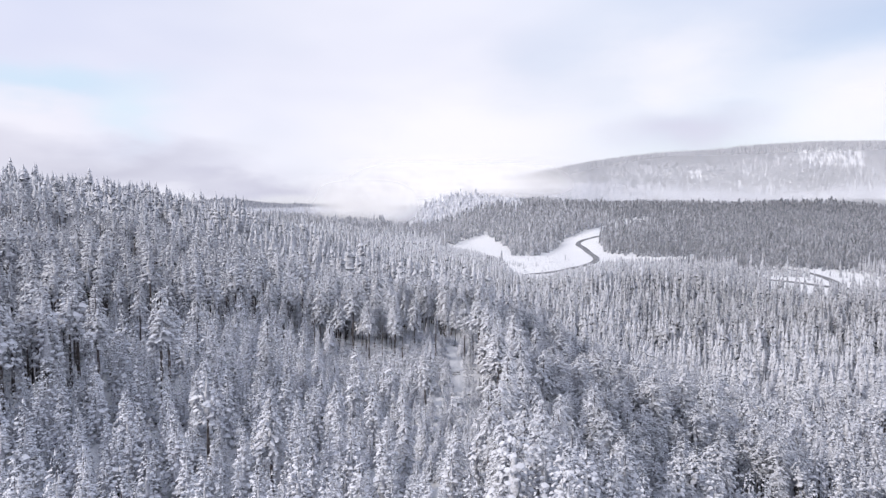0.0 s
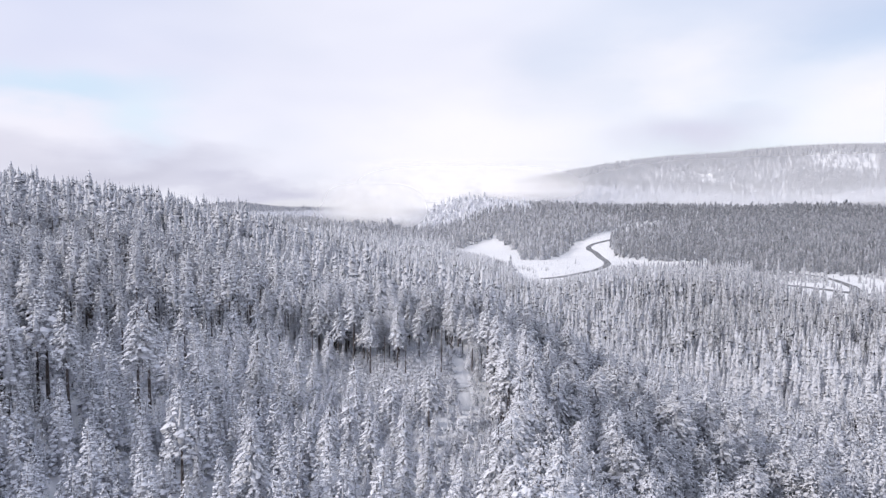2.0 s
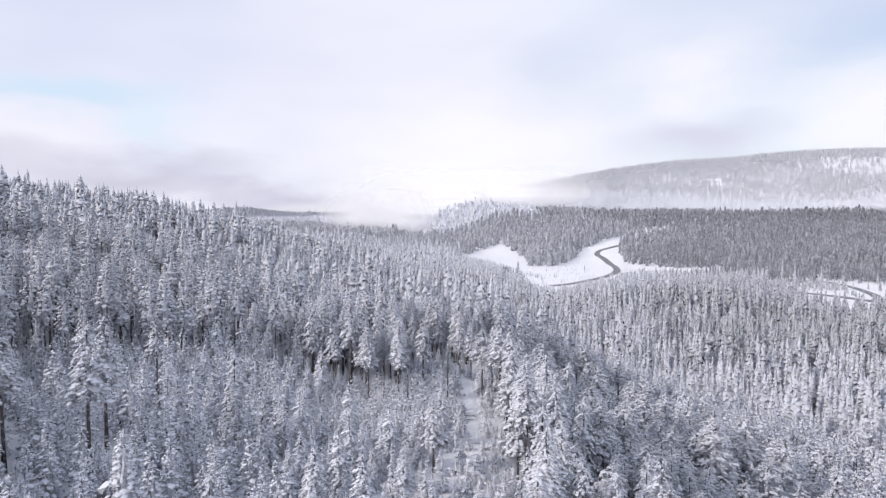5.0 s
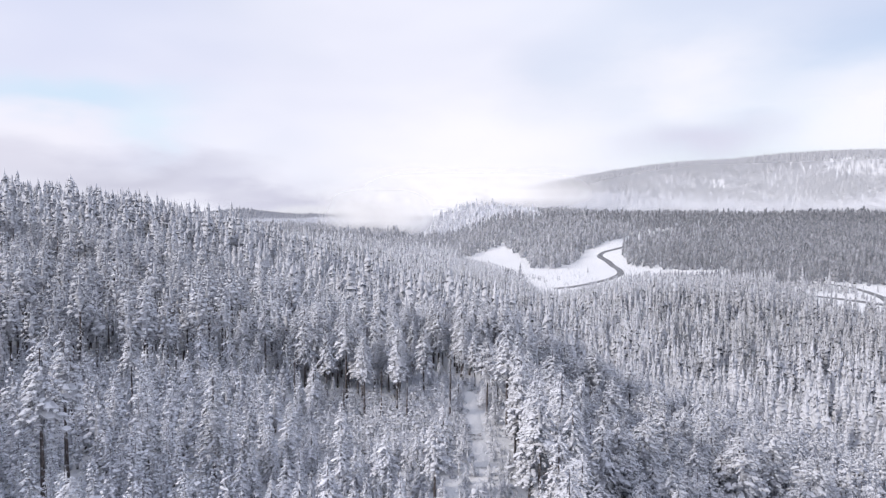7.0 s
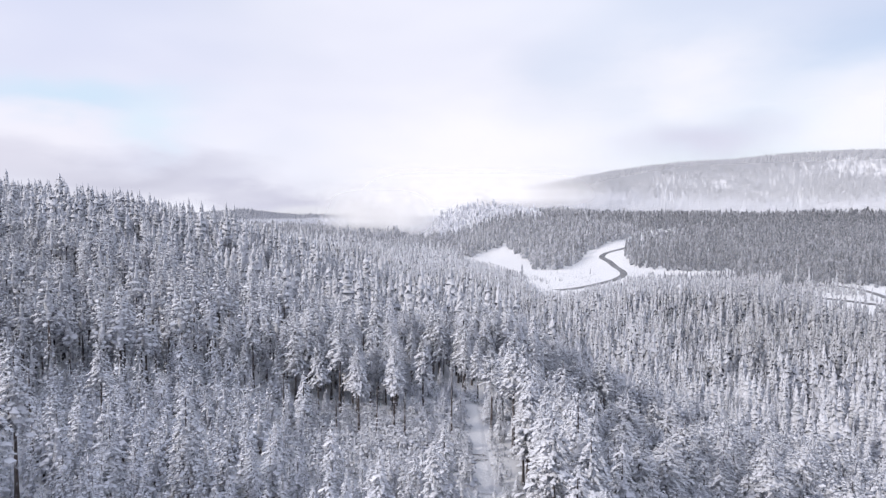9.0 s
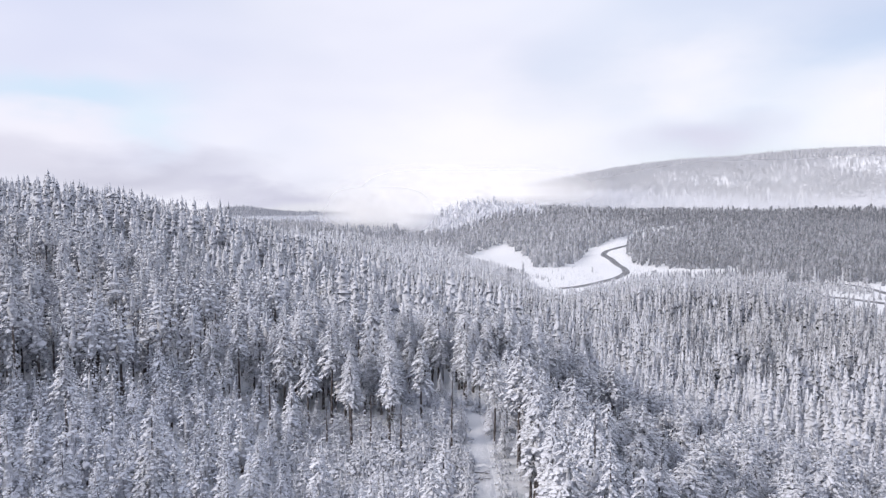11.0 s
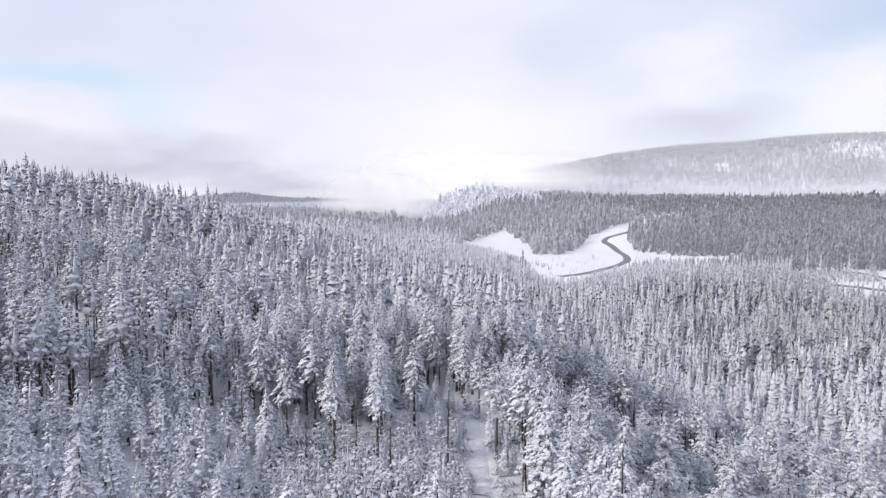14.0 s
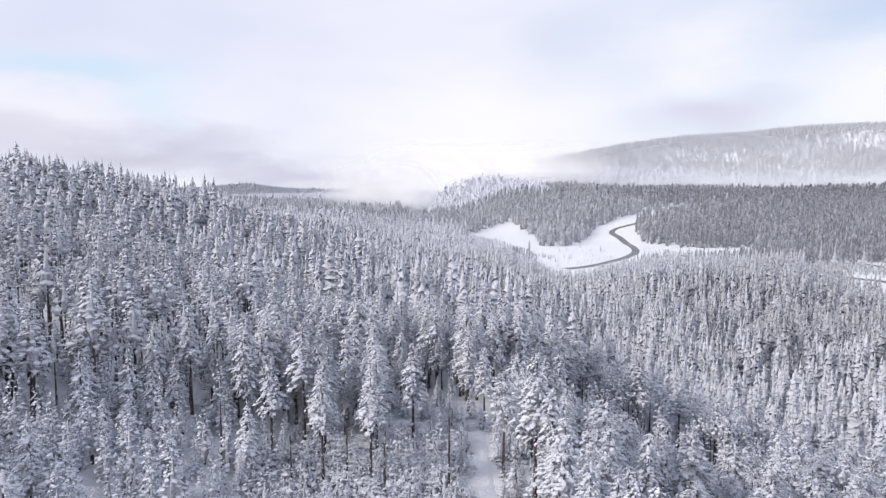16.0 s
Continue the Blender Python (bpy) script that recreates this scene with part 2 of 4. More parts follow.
NEEDLES = snowy_needles("snowy_needles", (0.034, 0.042, 0.048), (0.066, 0.074, 0.078), 0.55, 4.6, 0.24, 2.2, 0.22, 0.90)
FROSTED = snowy_needles("frosted_needles", (0.055, 0.060, 0.062), (0.095, 0.097, 0.095), 0.52, 4.6, 0.24, 2.2, 0.26, 0.84)
FRESH = snowy_needles("fresh_snowy_needles", (0.036, 0.045, 0.054), (0.068, 0.078, 0.086), 0.86, 4.6, 0.24, 2.2, 0.40, 1.0)
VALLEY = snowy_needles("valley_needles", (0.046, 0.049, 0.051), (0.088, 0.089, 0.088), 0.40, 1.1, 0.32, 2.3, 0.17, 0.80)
# Darker copy of the valley needles, used where shade is put into the trees.
VALLEY_DARK = snowy_needles("dark_valley_needles", (0.050, 0.053, 0.055), (0.090, 0.091, 0.091), 0.26, 1.1, 0.32, 2.3, 0.15, 0.68)
BRUSH = snowy_needles("brush", (0.055, 0.053, 0.056), (0.10, 0.095, 0.100), 0.48, 6.0, 0.30, 1.8, 0.20, 0.85)
FRINGE = snowy_needles("hanging_needles", (0.042, 0.047, 0.054), (0.080, 0.085, 0.092), 0.44, 4.5, 0.35, 1.8, 0.33, 0.80)
INNER = snowy_needles("inner_needles", (0.042, 0.047, 0.053), (0.078, 0.084, 0.088), 0.42, 5.0, 0.30, 2.2, 0.28, 0.78)
# Haze over the distant ridge is put into this bluer, paler needle colour.
DISTANT_HAZY = snowy_needles("distant_hazy_needles", (0.048, 0.056, 0.078), (0.080, 0.090, 0.115), 0.20, 0.1, 0.40, 1.2, 0.36, 0.55)
# Ridge needles with cloud shadow mixed into the tone: darker, less white.
RIDGE_SHADED = snowy_needles("shaded_ridge_needles", (0.046, 0.053, 0.066), (0.076, 0.083, 0.096), 0.0, 0.34, 0.42, 2.4, 0.06, 0.40)
RIDGE = snowy_needles("ridge_needles", (0.062, 0.069, 0.080), (0.092, 0.096, 0.106), 0.10, 0.34, 0.42, 2.4, 0.18, 0.60)
# Two hill tones, lifted for haze: a cloud-shaded one, then a sunlit one.
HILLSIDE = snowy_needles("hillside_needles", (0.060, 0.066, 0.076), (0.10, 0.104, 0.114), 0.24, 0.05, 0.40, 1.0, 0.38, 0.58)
HILL_SUNLIT = snowy_needles("sunlit_hill_needles", (0.060, 0.066, 0.076), (0.10, 0.106, 0.116), 0.66, 0.2, 0.35, 1.4, 0.58, 0.95)
BARK = bark_material()
LOAD = snow_material("snow_load", (0.79, 0.80, 0.85), (0.84, 0.84, 0.87))
SNOWFIELD = snow_material("snow_ground", (0.83, 0.84, 0.88), (0.90, 0.90, 0.92), 0.75)
PACKED = snow_material("packed_snow", (0.82, 0.83, 0.87), (0.88, 0.88, 0.90))
ASPHALT = asphalt_material()


# ---- shape of the land ----
def ease(t):
    t = np.clip(t, 0.0, 1.0)
    return t * t * (3 - 2 * t)


def ground(x, y):
    """Height of the snow-covered ground: a bench with the track, a slope up to the left, a gully and valley to the right and ahead,
    a wooded ridge, a far hill. The terms are in lengths of 1.3 m."""
    x, y = np.asarray(x, float) / 1.3, np.asarray(y, float) / 1.3
    side = ease((x + 120) / 160)
    z = 8.5 - 20.0 * ease((y - 140) / 280) * side - 8.0 * ease((y - 300) / 200) * (1 - side)
    s = np.maximum(-x - 20, 0)
    z = z + 80 * (1 - np.exp(-s * 0.28 / 80)) * (1 - 0.8 * ease((y - 270) / 260))
    z = z - 34 * (1 - np.exp(-np.maximum(x - 8, 0) / 45)) * (1 - ease((y - 230) / 200))
    start, width = 760 - 170 * ease((x - 100) / 120), 260 + 340 * ease((x - 100) / 150)
    z = z + 45 * ease((x + 60) / 160) * ease((y - start) / width)
    crest = sum(np.interp(x + k, (-250, -60, 95, 235, 540, 760, 1000, 1115, 1285, 1700), (0, 15, 62, 92, 134, 159, 187, 192, 187, 165)) for k in (-50, 0, 50)) / 3
    z = z + crest * ease((y - 1250) / 650)
    z = z + 42 * np.exp(-((x - 2) / 72) ** 2 - ((y - 1130) / 80) ** 2)
    z = z + (20 + 9 * np.exp(-((x + 890) / 115) ** 2) + 4 * np.sin(x / 90)) * ease((-x - 20) / 300) * np.exp(-((y - 2700) / 420) ** 2)
    far = ease((y - 900) / 900)
    z = z + 0.6 * np.sin(x / 17 + 0.6 * np.sin(y / 29)) * np.sin(y / 23) + far * 8 * np.sin(x / 150 + 1) * np.sin(y / 190 + 0.5)
    return 1.3 * z

# ---- plan ----
ROAD_AT = [(88, 624), (102, 634), (131, 665), (163, 720), (187, 771), (203, 846), (212, 938), (211, 984), (221, 1007), (238, 1018), (262, 1036), (325, 1090)]
SIDE_ROAD_AT = [(232, 606), (291, 573), (319, 543), (337, 524), (388, 502), (466, 486)]
LOOP_ROAD_AT = [(338, 684), (365, 661), (366, 620), (350, 566), (334, 530)]
TRACK_AT = [(3.1, 137), (2.8, 146), (2.5, 159), (2.1, 173), (1.4, 184), (0.8, 192)]
CLEARINGS = [
    [(12, 1012), (34, 1082), (74, 1120), (84, 1100), (89, 1054), (105, 1007), (92, 843), (75, 761), (63, 809), (43, 895)],
    [(92, 843), (108, 844), (127, 851), (157, 921), (182, 990), (198, 1027), (225, 1052), (273, 1117), (351, 1223), (420, 1290), (412, 1245), (335, 1160), (272, 1066), (247, 1004),
     (233, 928), (230, 869), (255, 828), (289, 811), (340, 822), (314, 760), (267, 748), (229, 745), (204, 745), (178, 720), (133, 650), (110, 612), (86, 588), (70, 608), (71, 676), (75, 761)],
    [(188, 590), (196, 606), (240, 634), (252, 624), (238, 608)],
    [(368, 690), (416, 610), (402, 572), (354, 512), (260, 500), (292, 580), (340, 585)],
    [(-104, 184), (-84, 188), (-86, 212), (-100, 210)],
    [(-114, 272), (-96, 276), (-92, 296), (-106, 296)],
    [(-255, 905), (-185, 915), (-190, 965), (-250, 950)],
]
YOUNG_GROWTH = [(-62, 48), (-62, 120), (-56, 172), (-30, 174), (-5, 172), (-2, 130), (6, 100), (6, 48)]
HILL_GLADES = [
    [(1267, 2295), (1470, 2240), (1360, 2060), (1234, 2092), (1207, 2170)],
    [(835, 2150), (872, 2137), (850, 2062), (799, 2076)],
    [(140, 1790), (150, 1900), (260, 1960), (250, 1800)],
]
SAPLINGS = [(-30, 140), (1.6, 138), (0.3, 176), (-27, 170)]
TRACKSIDE = [(4.6, 118), (8.5, 118), (7.0, 184), (2.6, 186)]
# marked trees of each kind of near tree: x, y, height
MARKED = {
    0: [(-26.0, 182.0, 17.4), (-13.7, 180.7, 18.0), (-8.2, 178.1, 18.6), (-36.4, 205.4, 13.0), (-73.3, 153.4, 14.6), (-28.5, 196.0, 21.0), (-21.0, 170.5, 17.8), (-43.4, 169.8, 12.6),
        (-91.0, 139.0, 17.5), (-86.0, 159.0, 17.0)],
    1: [(-37.1, 178.1, 17.3), (11.1, 121.8, 12.5), (-19.9, 183.3, 17.4), (-37.8, 95.3, 12.4), (-13.2, 171.0, 17.8), (0.9, 190.5, 15.2), (-21.6, 197.5, 17.6), (-97.0, 206.0, 17.0)],
    2: [(-57.0, 103.0, 19.0), (-64.1, 132.3, 13.9), (29.5, 148.2, 18.8), (-54.7, 139.0, 14.2), (-50.2, 114.2, 18.6), (-48.2, 106.6, 21.0), (-12.5, 160.0, 16.0), (-18.9, 159.5, 16.0),
        (-81.0, 136.5, 18.5)],
    3: [(-0.2, 164.6, 9.9), (-2.0, 184.0, 12.4), (-68.5, 111.0, 11.5), (-58.8, 155.0, 11.2), (-8.5, 92.4, 10.0)],
    4: [(10.4, 171.6, 13.6), (19.0, 166.4, 15.9), (24.4, 151.7, 15.7), (27.7, 184.0, 16.0), (74.9, 188.5, 20.4), (46.4, 159.9, 19.5), (63.7, 224.2, 18.6), (40.6, 145.0, 19.5),
        (70.8, 161.6, 19.5), (12.4, 195.5, 9.5), (31.7, 173.0, 15.0)],
    5: [(5.6, 164.2, 11.5), (66.3, 153.4, 19.1), (53.8, 156.9, 17.6), (39.0, 153.4, 13.2), (49.4, 146.5, 19.5), (17.5, 155.2, 16.4), (41.4, 173.0, 15.5), (61.8, 160.0, 18.2), (70.2, 143.6, 18.6)],
    6: [(-22.9, 124.3, 12.0), (-35.1, 156.7, 8.6), (-54.5, 147.6, 10.0), (-47.2, 157.4, 11.6), (16.7, 112.6, 7.0), (-34.2, 94.5, 6.0)],
    7: [(-0.3, 181.5, 6.2), (2.9, 183.0, 6.8), (1.3, 187.5, 8.0), (-40.4, 155.0, 8.0), (-38.1, 164.4, 7.7), (-4.1, 104.2, 5.6), (-6.4, 113.4, 5.0), (10.9, 104.5, 5.6), (-29.5, 168.2, 5.0)],
    8: [(-37.7, 108.8, 7.5), (-48.1, 165.6, 12.2), (-44.7, 165.0, 11.0), (-51.6, 159.6, 12.4), (-40.3, 100.6, 9.5), (-53.7, 164.5, 10.6), (-47.7, 143.6, 10.0)],
}

# ---- ground ----
def mesh_from(name, verts, faces, mats, index=None, smooth=False, normals=None):
    """A mesh from arrays; faces all have the same number of corners."""
    verts, faces = np.asarray(verts, np.float32), np.asarray(faces, np.int32)
    k = faces.shape[1]
    me = bpy.data.meshes.new(name)
    me.vertices.add(len(verts))
    me.vertices.foreach_set("co", verts.ravel())
    me.loops.add(faces.size)
    me.loops.foreach_set("vertex_index", faces.ravel())
    me.polygons.add(len(faces))
    me.polygons.foreach_set("loop_start", np.arange(0, faces.size, k, dtype=np.int32))
    for m in mats:
        me.materials.append(m)
    if index is not None:
        me.polygons.foreach_set("material_index", np.asarray(index, np.int32))
    me.polygons.foreach_set("use_smooth", np.full(len(faces), smooth))
    me.update(calc_edges=True)
    if normals is not None:
        me.normals_split_custom_set_from_vertices(np.asarray(normals, np.float32))
    return me


def grid_faces(rows, cols):
    a = (np.arange(rows - 1)[:, None] * cols + np.arange(cols - 1)[None]).ravel()
    return np.stack([a, a + 1, a + cols + 1, a + cols], 1)


def build_ground():
    """One sheet: fine near the camera's line, coarser with distance, out past the far ridge."""
    ys = np.concatenate([np.arange(-500, 0, 50.0), np.arange(0, 340, 5.0), np.arange(340, 1300, 12.0), np.arange(1300, 2900, 36.0), np.arange(2900, 4950, 90.0)])
    u = np.linspace(-1, 1, 221)
    xs = np.sign(u) * (np.abs(u) * 340 + np.abs(u) ** 4 * 3900)
    gx, gy = np.meshgrid(xs, ys)
    v = np.stack([gx, gy, ground(gx, gy)], -1).reshape(-1, 3)
    return mesh_from("ground", v, grid_faces(len(ys), len(xs)), [SNOWFIELD], smooth=True)


tagged(new("ground", build_ground()), "snow-covered forest floor with brush, sloping into a wide valley", "ground", kind="structure")


def spline(points, step):
    """Points every step metres along a smooth line through the given places."""
    p = np.array(points, float)
    p = np.vstack([2 * p[0] - p[1], p, 2 * p[-1] - p[-2]])
    out = []
    for i in range(1, len(p) - 2):
        n = max(2, int(np.linalg.norm(p[i + 1] - p[i]) / step))
        t = np.arange(n)[:, None] / n
        a, b, c, d = p[i - 1], p[i], p[i + 1], p[i + 2]
        out.append(0.5 * (2 * b + (c - a) * t + (2 * a - 5 * b + 4 * c - d) * t ** 2 + (3 * b - a - 3 * c + d) * t ** 3))
    return np.vstack([*out, p[-2:-1]])


def ribbon(line, half, lift, crown=0.0, edge=-0.35, rim=1.12):
    """A strip along a line on the ground, with a slight crown and edges that dip under the snow."""
    tan = np.gradient(line, axis=0)
    tan /= np.linalg.norm(tan, axis=1, keepdims=True)
    nor = np.stack([-tan[:, 1], tan[:, 0]], 1)
    offs = np.array([-rim, -1.0, -0.5, 0.0, 0.5, 1.0, rim])
    rise = np.array([edge, lift, lift + crown * 0.7, lift + crown, lift + crown * 0.7, lift, edge])
    xy = line[:, None] + nor[:, None] * (offs * half)[None, :, None]
    mid = ground(line[:, 0], line[:, 1])
    z = 0.6 * ground(xy[..., 0], xy[..., 1]) + 0.4 * mid[:, None] + rise + 0.12
    return np.concatenate([xy, z[..., None]], -1).reshape(-1, 3), grid_faces(len(line), len(offs))


ROAD = spline(ROAD_AT, 4.0)
SIDE_ROAD = spline(SIDE_ROAD_AT, 4.0)
LOOP_ROAD = spline(LOOP_ROAD_AT, 4.0)
TRACK = spline(TRACK_AT, 2.0)
for name, line, half, mat, label in (
        ("road", ROAD, 4.0, ASPHALT, "dark wet two-lane asphalt road winding through open snow"),
        ("road", SIDE_ROAD, 3.8, ASPHALT, "dark asphalt road crossing the snowy valley floor"),
        ("road", LOOP_ROAD, 3.5, ASPHALT, "narrow dark road bending across a snowy clearing"),
        ("forest_track", TRACK, 1.4, PACKED, "straight snow-covered forest track between tall conifers")):
    v, f = ribbon(line, half, 0.12, 0.1) if mat is ASPHALT else ribbon(line, half, 0.0, 0.04, -0.22, 1.5)
    tagged(new(name, mesh_from(name, v, f, [mat], smooth=True)), label, "road" if name == "road" else "track", kind="structure")


# ---- where trees stand ----
def line_distance(x, y, line):
    """Distance in plan from many places to a line, coarse lines being dense enough to use their points."""
    best = np.full(x.shape, 1e9)
    for px, py in line[:: max(1, len(line) // 60)]:
        best = np.minimum(best, (x - px) ** 2 + (y - py) ** 2)
    return np.sqrt(best)


def inside(x, y, poly):
    hit = np.zeros(x.shape, bool)
    for (x0, y0), (x1, y1) in zip(poly, poly[1:] + poly[:1]):
        c = (y0 > y) != (y1 > y)
        hit ^= c & (x < (x1 - x0) * (y - y0) / (y1 - y0 + 1e-9) + x0)
    return hit


def patch(x, y, size, seed):
    """Smooth patchy value between 0 and 1 over the plan."""
    a = np.sin(x / size + seed) + np.sin(y / size * 1.13 + 2.1 * seed) + np.sin((x + y) / size * 0.71 + 0.7 * seed) + np.sin((x - 1.7 * y) / size * 0.53 + 1.3 * seed)
    return 0.5 + a / 8


def scatter(rng, y0, y1, cell, spread=0.80, extra=30):
    """Jittered places over the wedge of land ahead, between two distances."""
    ny, w = int((y1 - y0) / cell), spread * y1 + extra
    nx = int(2 * w / cell)
    gx, gy = np.meshgrid(np.arange(nx), np.arange(ny))
    x = ((gx + rng.random(gx.shape)) * cell - w).ravel()
    y = ((gy + rng.random(gy.shape)) * cell + y0).ravel()
    keep = np.abs(x) < spread * np.maximum(y, 0) + extra
    x, y = x[keep], y[keep]
    right_of = x > np.interp(y, TRACK[:, 1], TRACK[:, 0])
    free = line_distance(x, y, TRACK) > np.where(right_of, 2.3, 1.7)
    free &= line_distance(x, y, ROAD) > 11
    free &= line_distance(x, y, SIDE_ROAD) > 7
    free &= line_distance(x, y, LOOP_ROAD) > 7
    for poly in CLEARINGS:
        free &= ~inside(x, y, poly)
    return x[free], y[free]

# ---- conifers ----
def trunk_shape(H, r, sides, lean, rings):
    """Tapered trunk with a slight sweep; returns verts and triangles."""
    v, f = [], []
    for i in range(rings + 1):
        t = i / rings
        rad = r * (1 - t) ** 0.8 * (1 + 0.35 * math.exp(-t * 18)) + 0.015
        for k in range(sides):
            a = 2 * math.pi * k / sides
            v.append((lean * t * t * H + rad * math.cos(a), 0.4 * lean * math.sin(t * 3) * H + rad * math.sin(a), t * H * 0.985))
    for i in range(rings):
        for k in range(sides):
            a, b = i * sides + k, i * sides + (k + 1) % sides
            f += [(a, b, b + sides), (a, b + sides, a + sides)]
    return np.array(v), np.array(f)


def bough(rng, root, turn, length, rise, droop, wide, level):
    """One snow-bent limb: cushions of snowy needles along it, and darker needles that hang from their outer rims. level 2: three cushions; 0: one."""
    c, s = math.cos(turn), math.sin(turn)
    v, f, hv, hf = [], [], [], []
    sides = 6 if level == 2 else 4
    for u in ((0.22, 0.58, 0.92) if level == 2 else (0.55,)):
        u += rng.uniform(-0.10, 0.10)
        side = rng.uniform(-0.5, 0.5) * wide * length if level == 2 else 0.0
        p = (root[0] + c * u * length - s * side, root[1] + s * u * length + c * side, root[2] + rise * u * length - droop * length * u * u)
        r = length * (rng.uniform(0.24, 0.40) * (1.15 - 0.35 * u) if level == 2 else rng.uniform(0.36, 0.56)) * (0.55 + 1.1 * wide)
        b, a0 = len(v), turn + rng.uniform(-0.5, 0.5)
        v.append((p[0], p[1], p[2] + r * rng.uniform(0.15, 0.45)))
        for k in range(sides):
            a, q = a0 + 2 * math.pi * k / sides, r * rng.uniform(0.6, 1.35)
            out = math.cos(a - turn)
            v.append((p[0] + q * math.cos(a), p[1] + q * math.sin(a), p[2] - q * (0.32 + 0.30 * out) + rng.uniform(-0.12, 0.12) * r))
        f += [(b, b + 1 + k, b + 1 + (k + 1) % sides) for k in range(sides)]
        for k in ((sides - 2, sides - 1, 0, 1) if level == 2 else (sides - 1, 0)):
            m, n, t = v[b + 1 + k], v[b + 1 + (k + 1) % sides], rng.uniform(0.3, 0.7)
            hf.append((len(hv), len(hv) + 1, len(hv) + 2))
            hv += [m, n, (m[0] + t * (n[0] - m[0]), m[1] + t * (n[1] - m[1]), m[2] + t * (n[2] - m[2]) - r * rng.uniform(0.5, 1.1))]
    return v, f, hv, hf


def lump(rng, p, r):
    """A cushion of snow: a low, uneven five-sided dome."""
    v = [(p[0], p[1], p[2] + r * 0.55)]
    a0 = rng.random() * 6
    for k in range(5):
        a, q = a0 + k * 1.2566, r * (0.75 + 0.5 * rng.random())
        v.append((p[0] + q * math.cos(a), p[1] + q * math.sin(a), p[2] - 0.12 * r))
    return v, [(0, k, k % 5 + 1) for k in range(1, 6)]


def profile(kind, t):
    """Width of the crown, as a share of its widest, from its foot (0) to its top (1)."""
    if kind == "pine":
        return max(0.16, math.sin(math.pi * min(1, 0.22 + 0.78 * t)) ** 0.7)
    if kind == "young":
        return (1 - t) ** 0.75 + 0.10
    return min(1, 0.55 + 2.2 * t) * (1 - t) ** 0.62 + 0.15


def crown_core(rng, kind, H, R, foot, lean, rings, sides, thick):
    """The dark inside of a crown: an uneven, ragged column of needles and twigs round the trunk."""
    v, f = [], []
    for i in range(rings + 1):
        t = i / rings
        k = foot + (1 - foot) * t * 0.74
        for j in range(sides):
            a = 2 * math.pi * (j + 0.5 * (i % 2)) / sides
            q = thick * R * profile(kind, 0.74 * t) * rng.uniform(0.6, 1.3) * (0.4 if i == 0 else 1.05 - t)
            v.append((lean * k * k * H + q * math.cos(a), q * math.sin(a), k * H + rng.uniform(-0.02, 0.02) * H))
    for i in range(rings):
        for j in range(sides):
            a, b = i * sides + j, i * sides + (j + 1) % sides
            f += [(a, b, b + sides), (a, b + sides, a + sides)]
    return np.array(v), np.array(f)


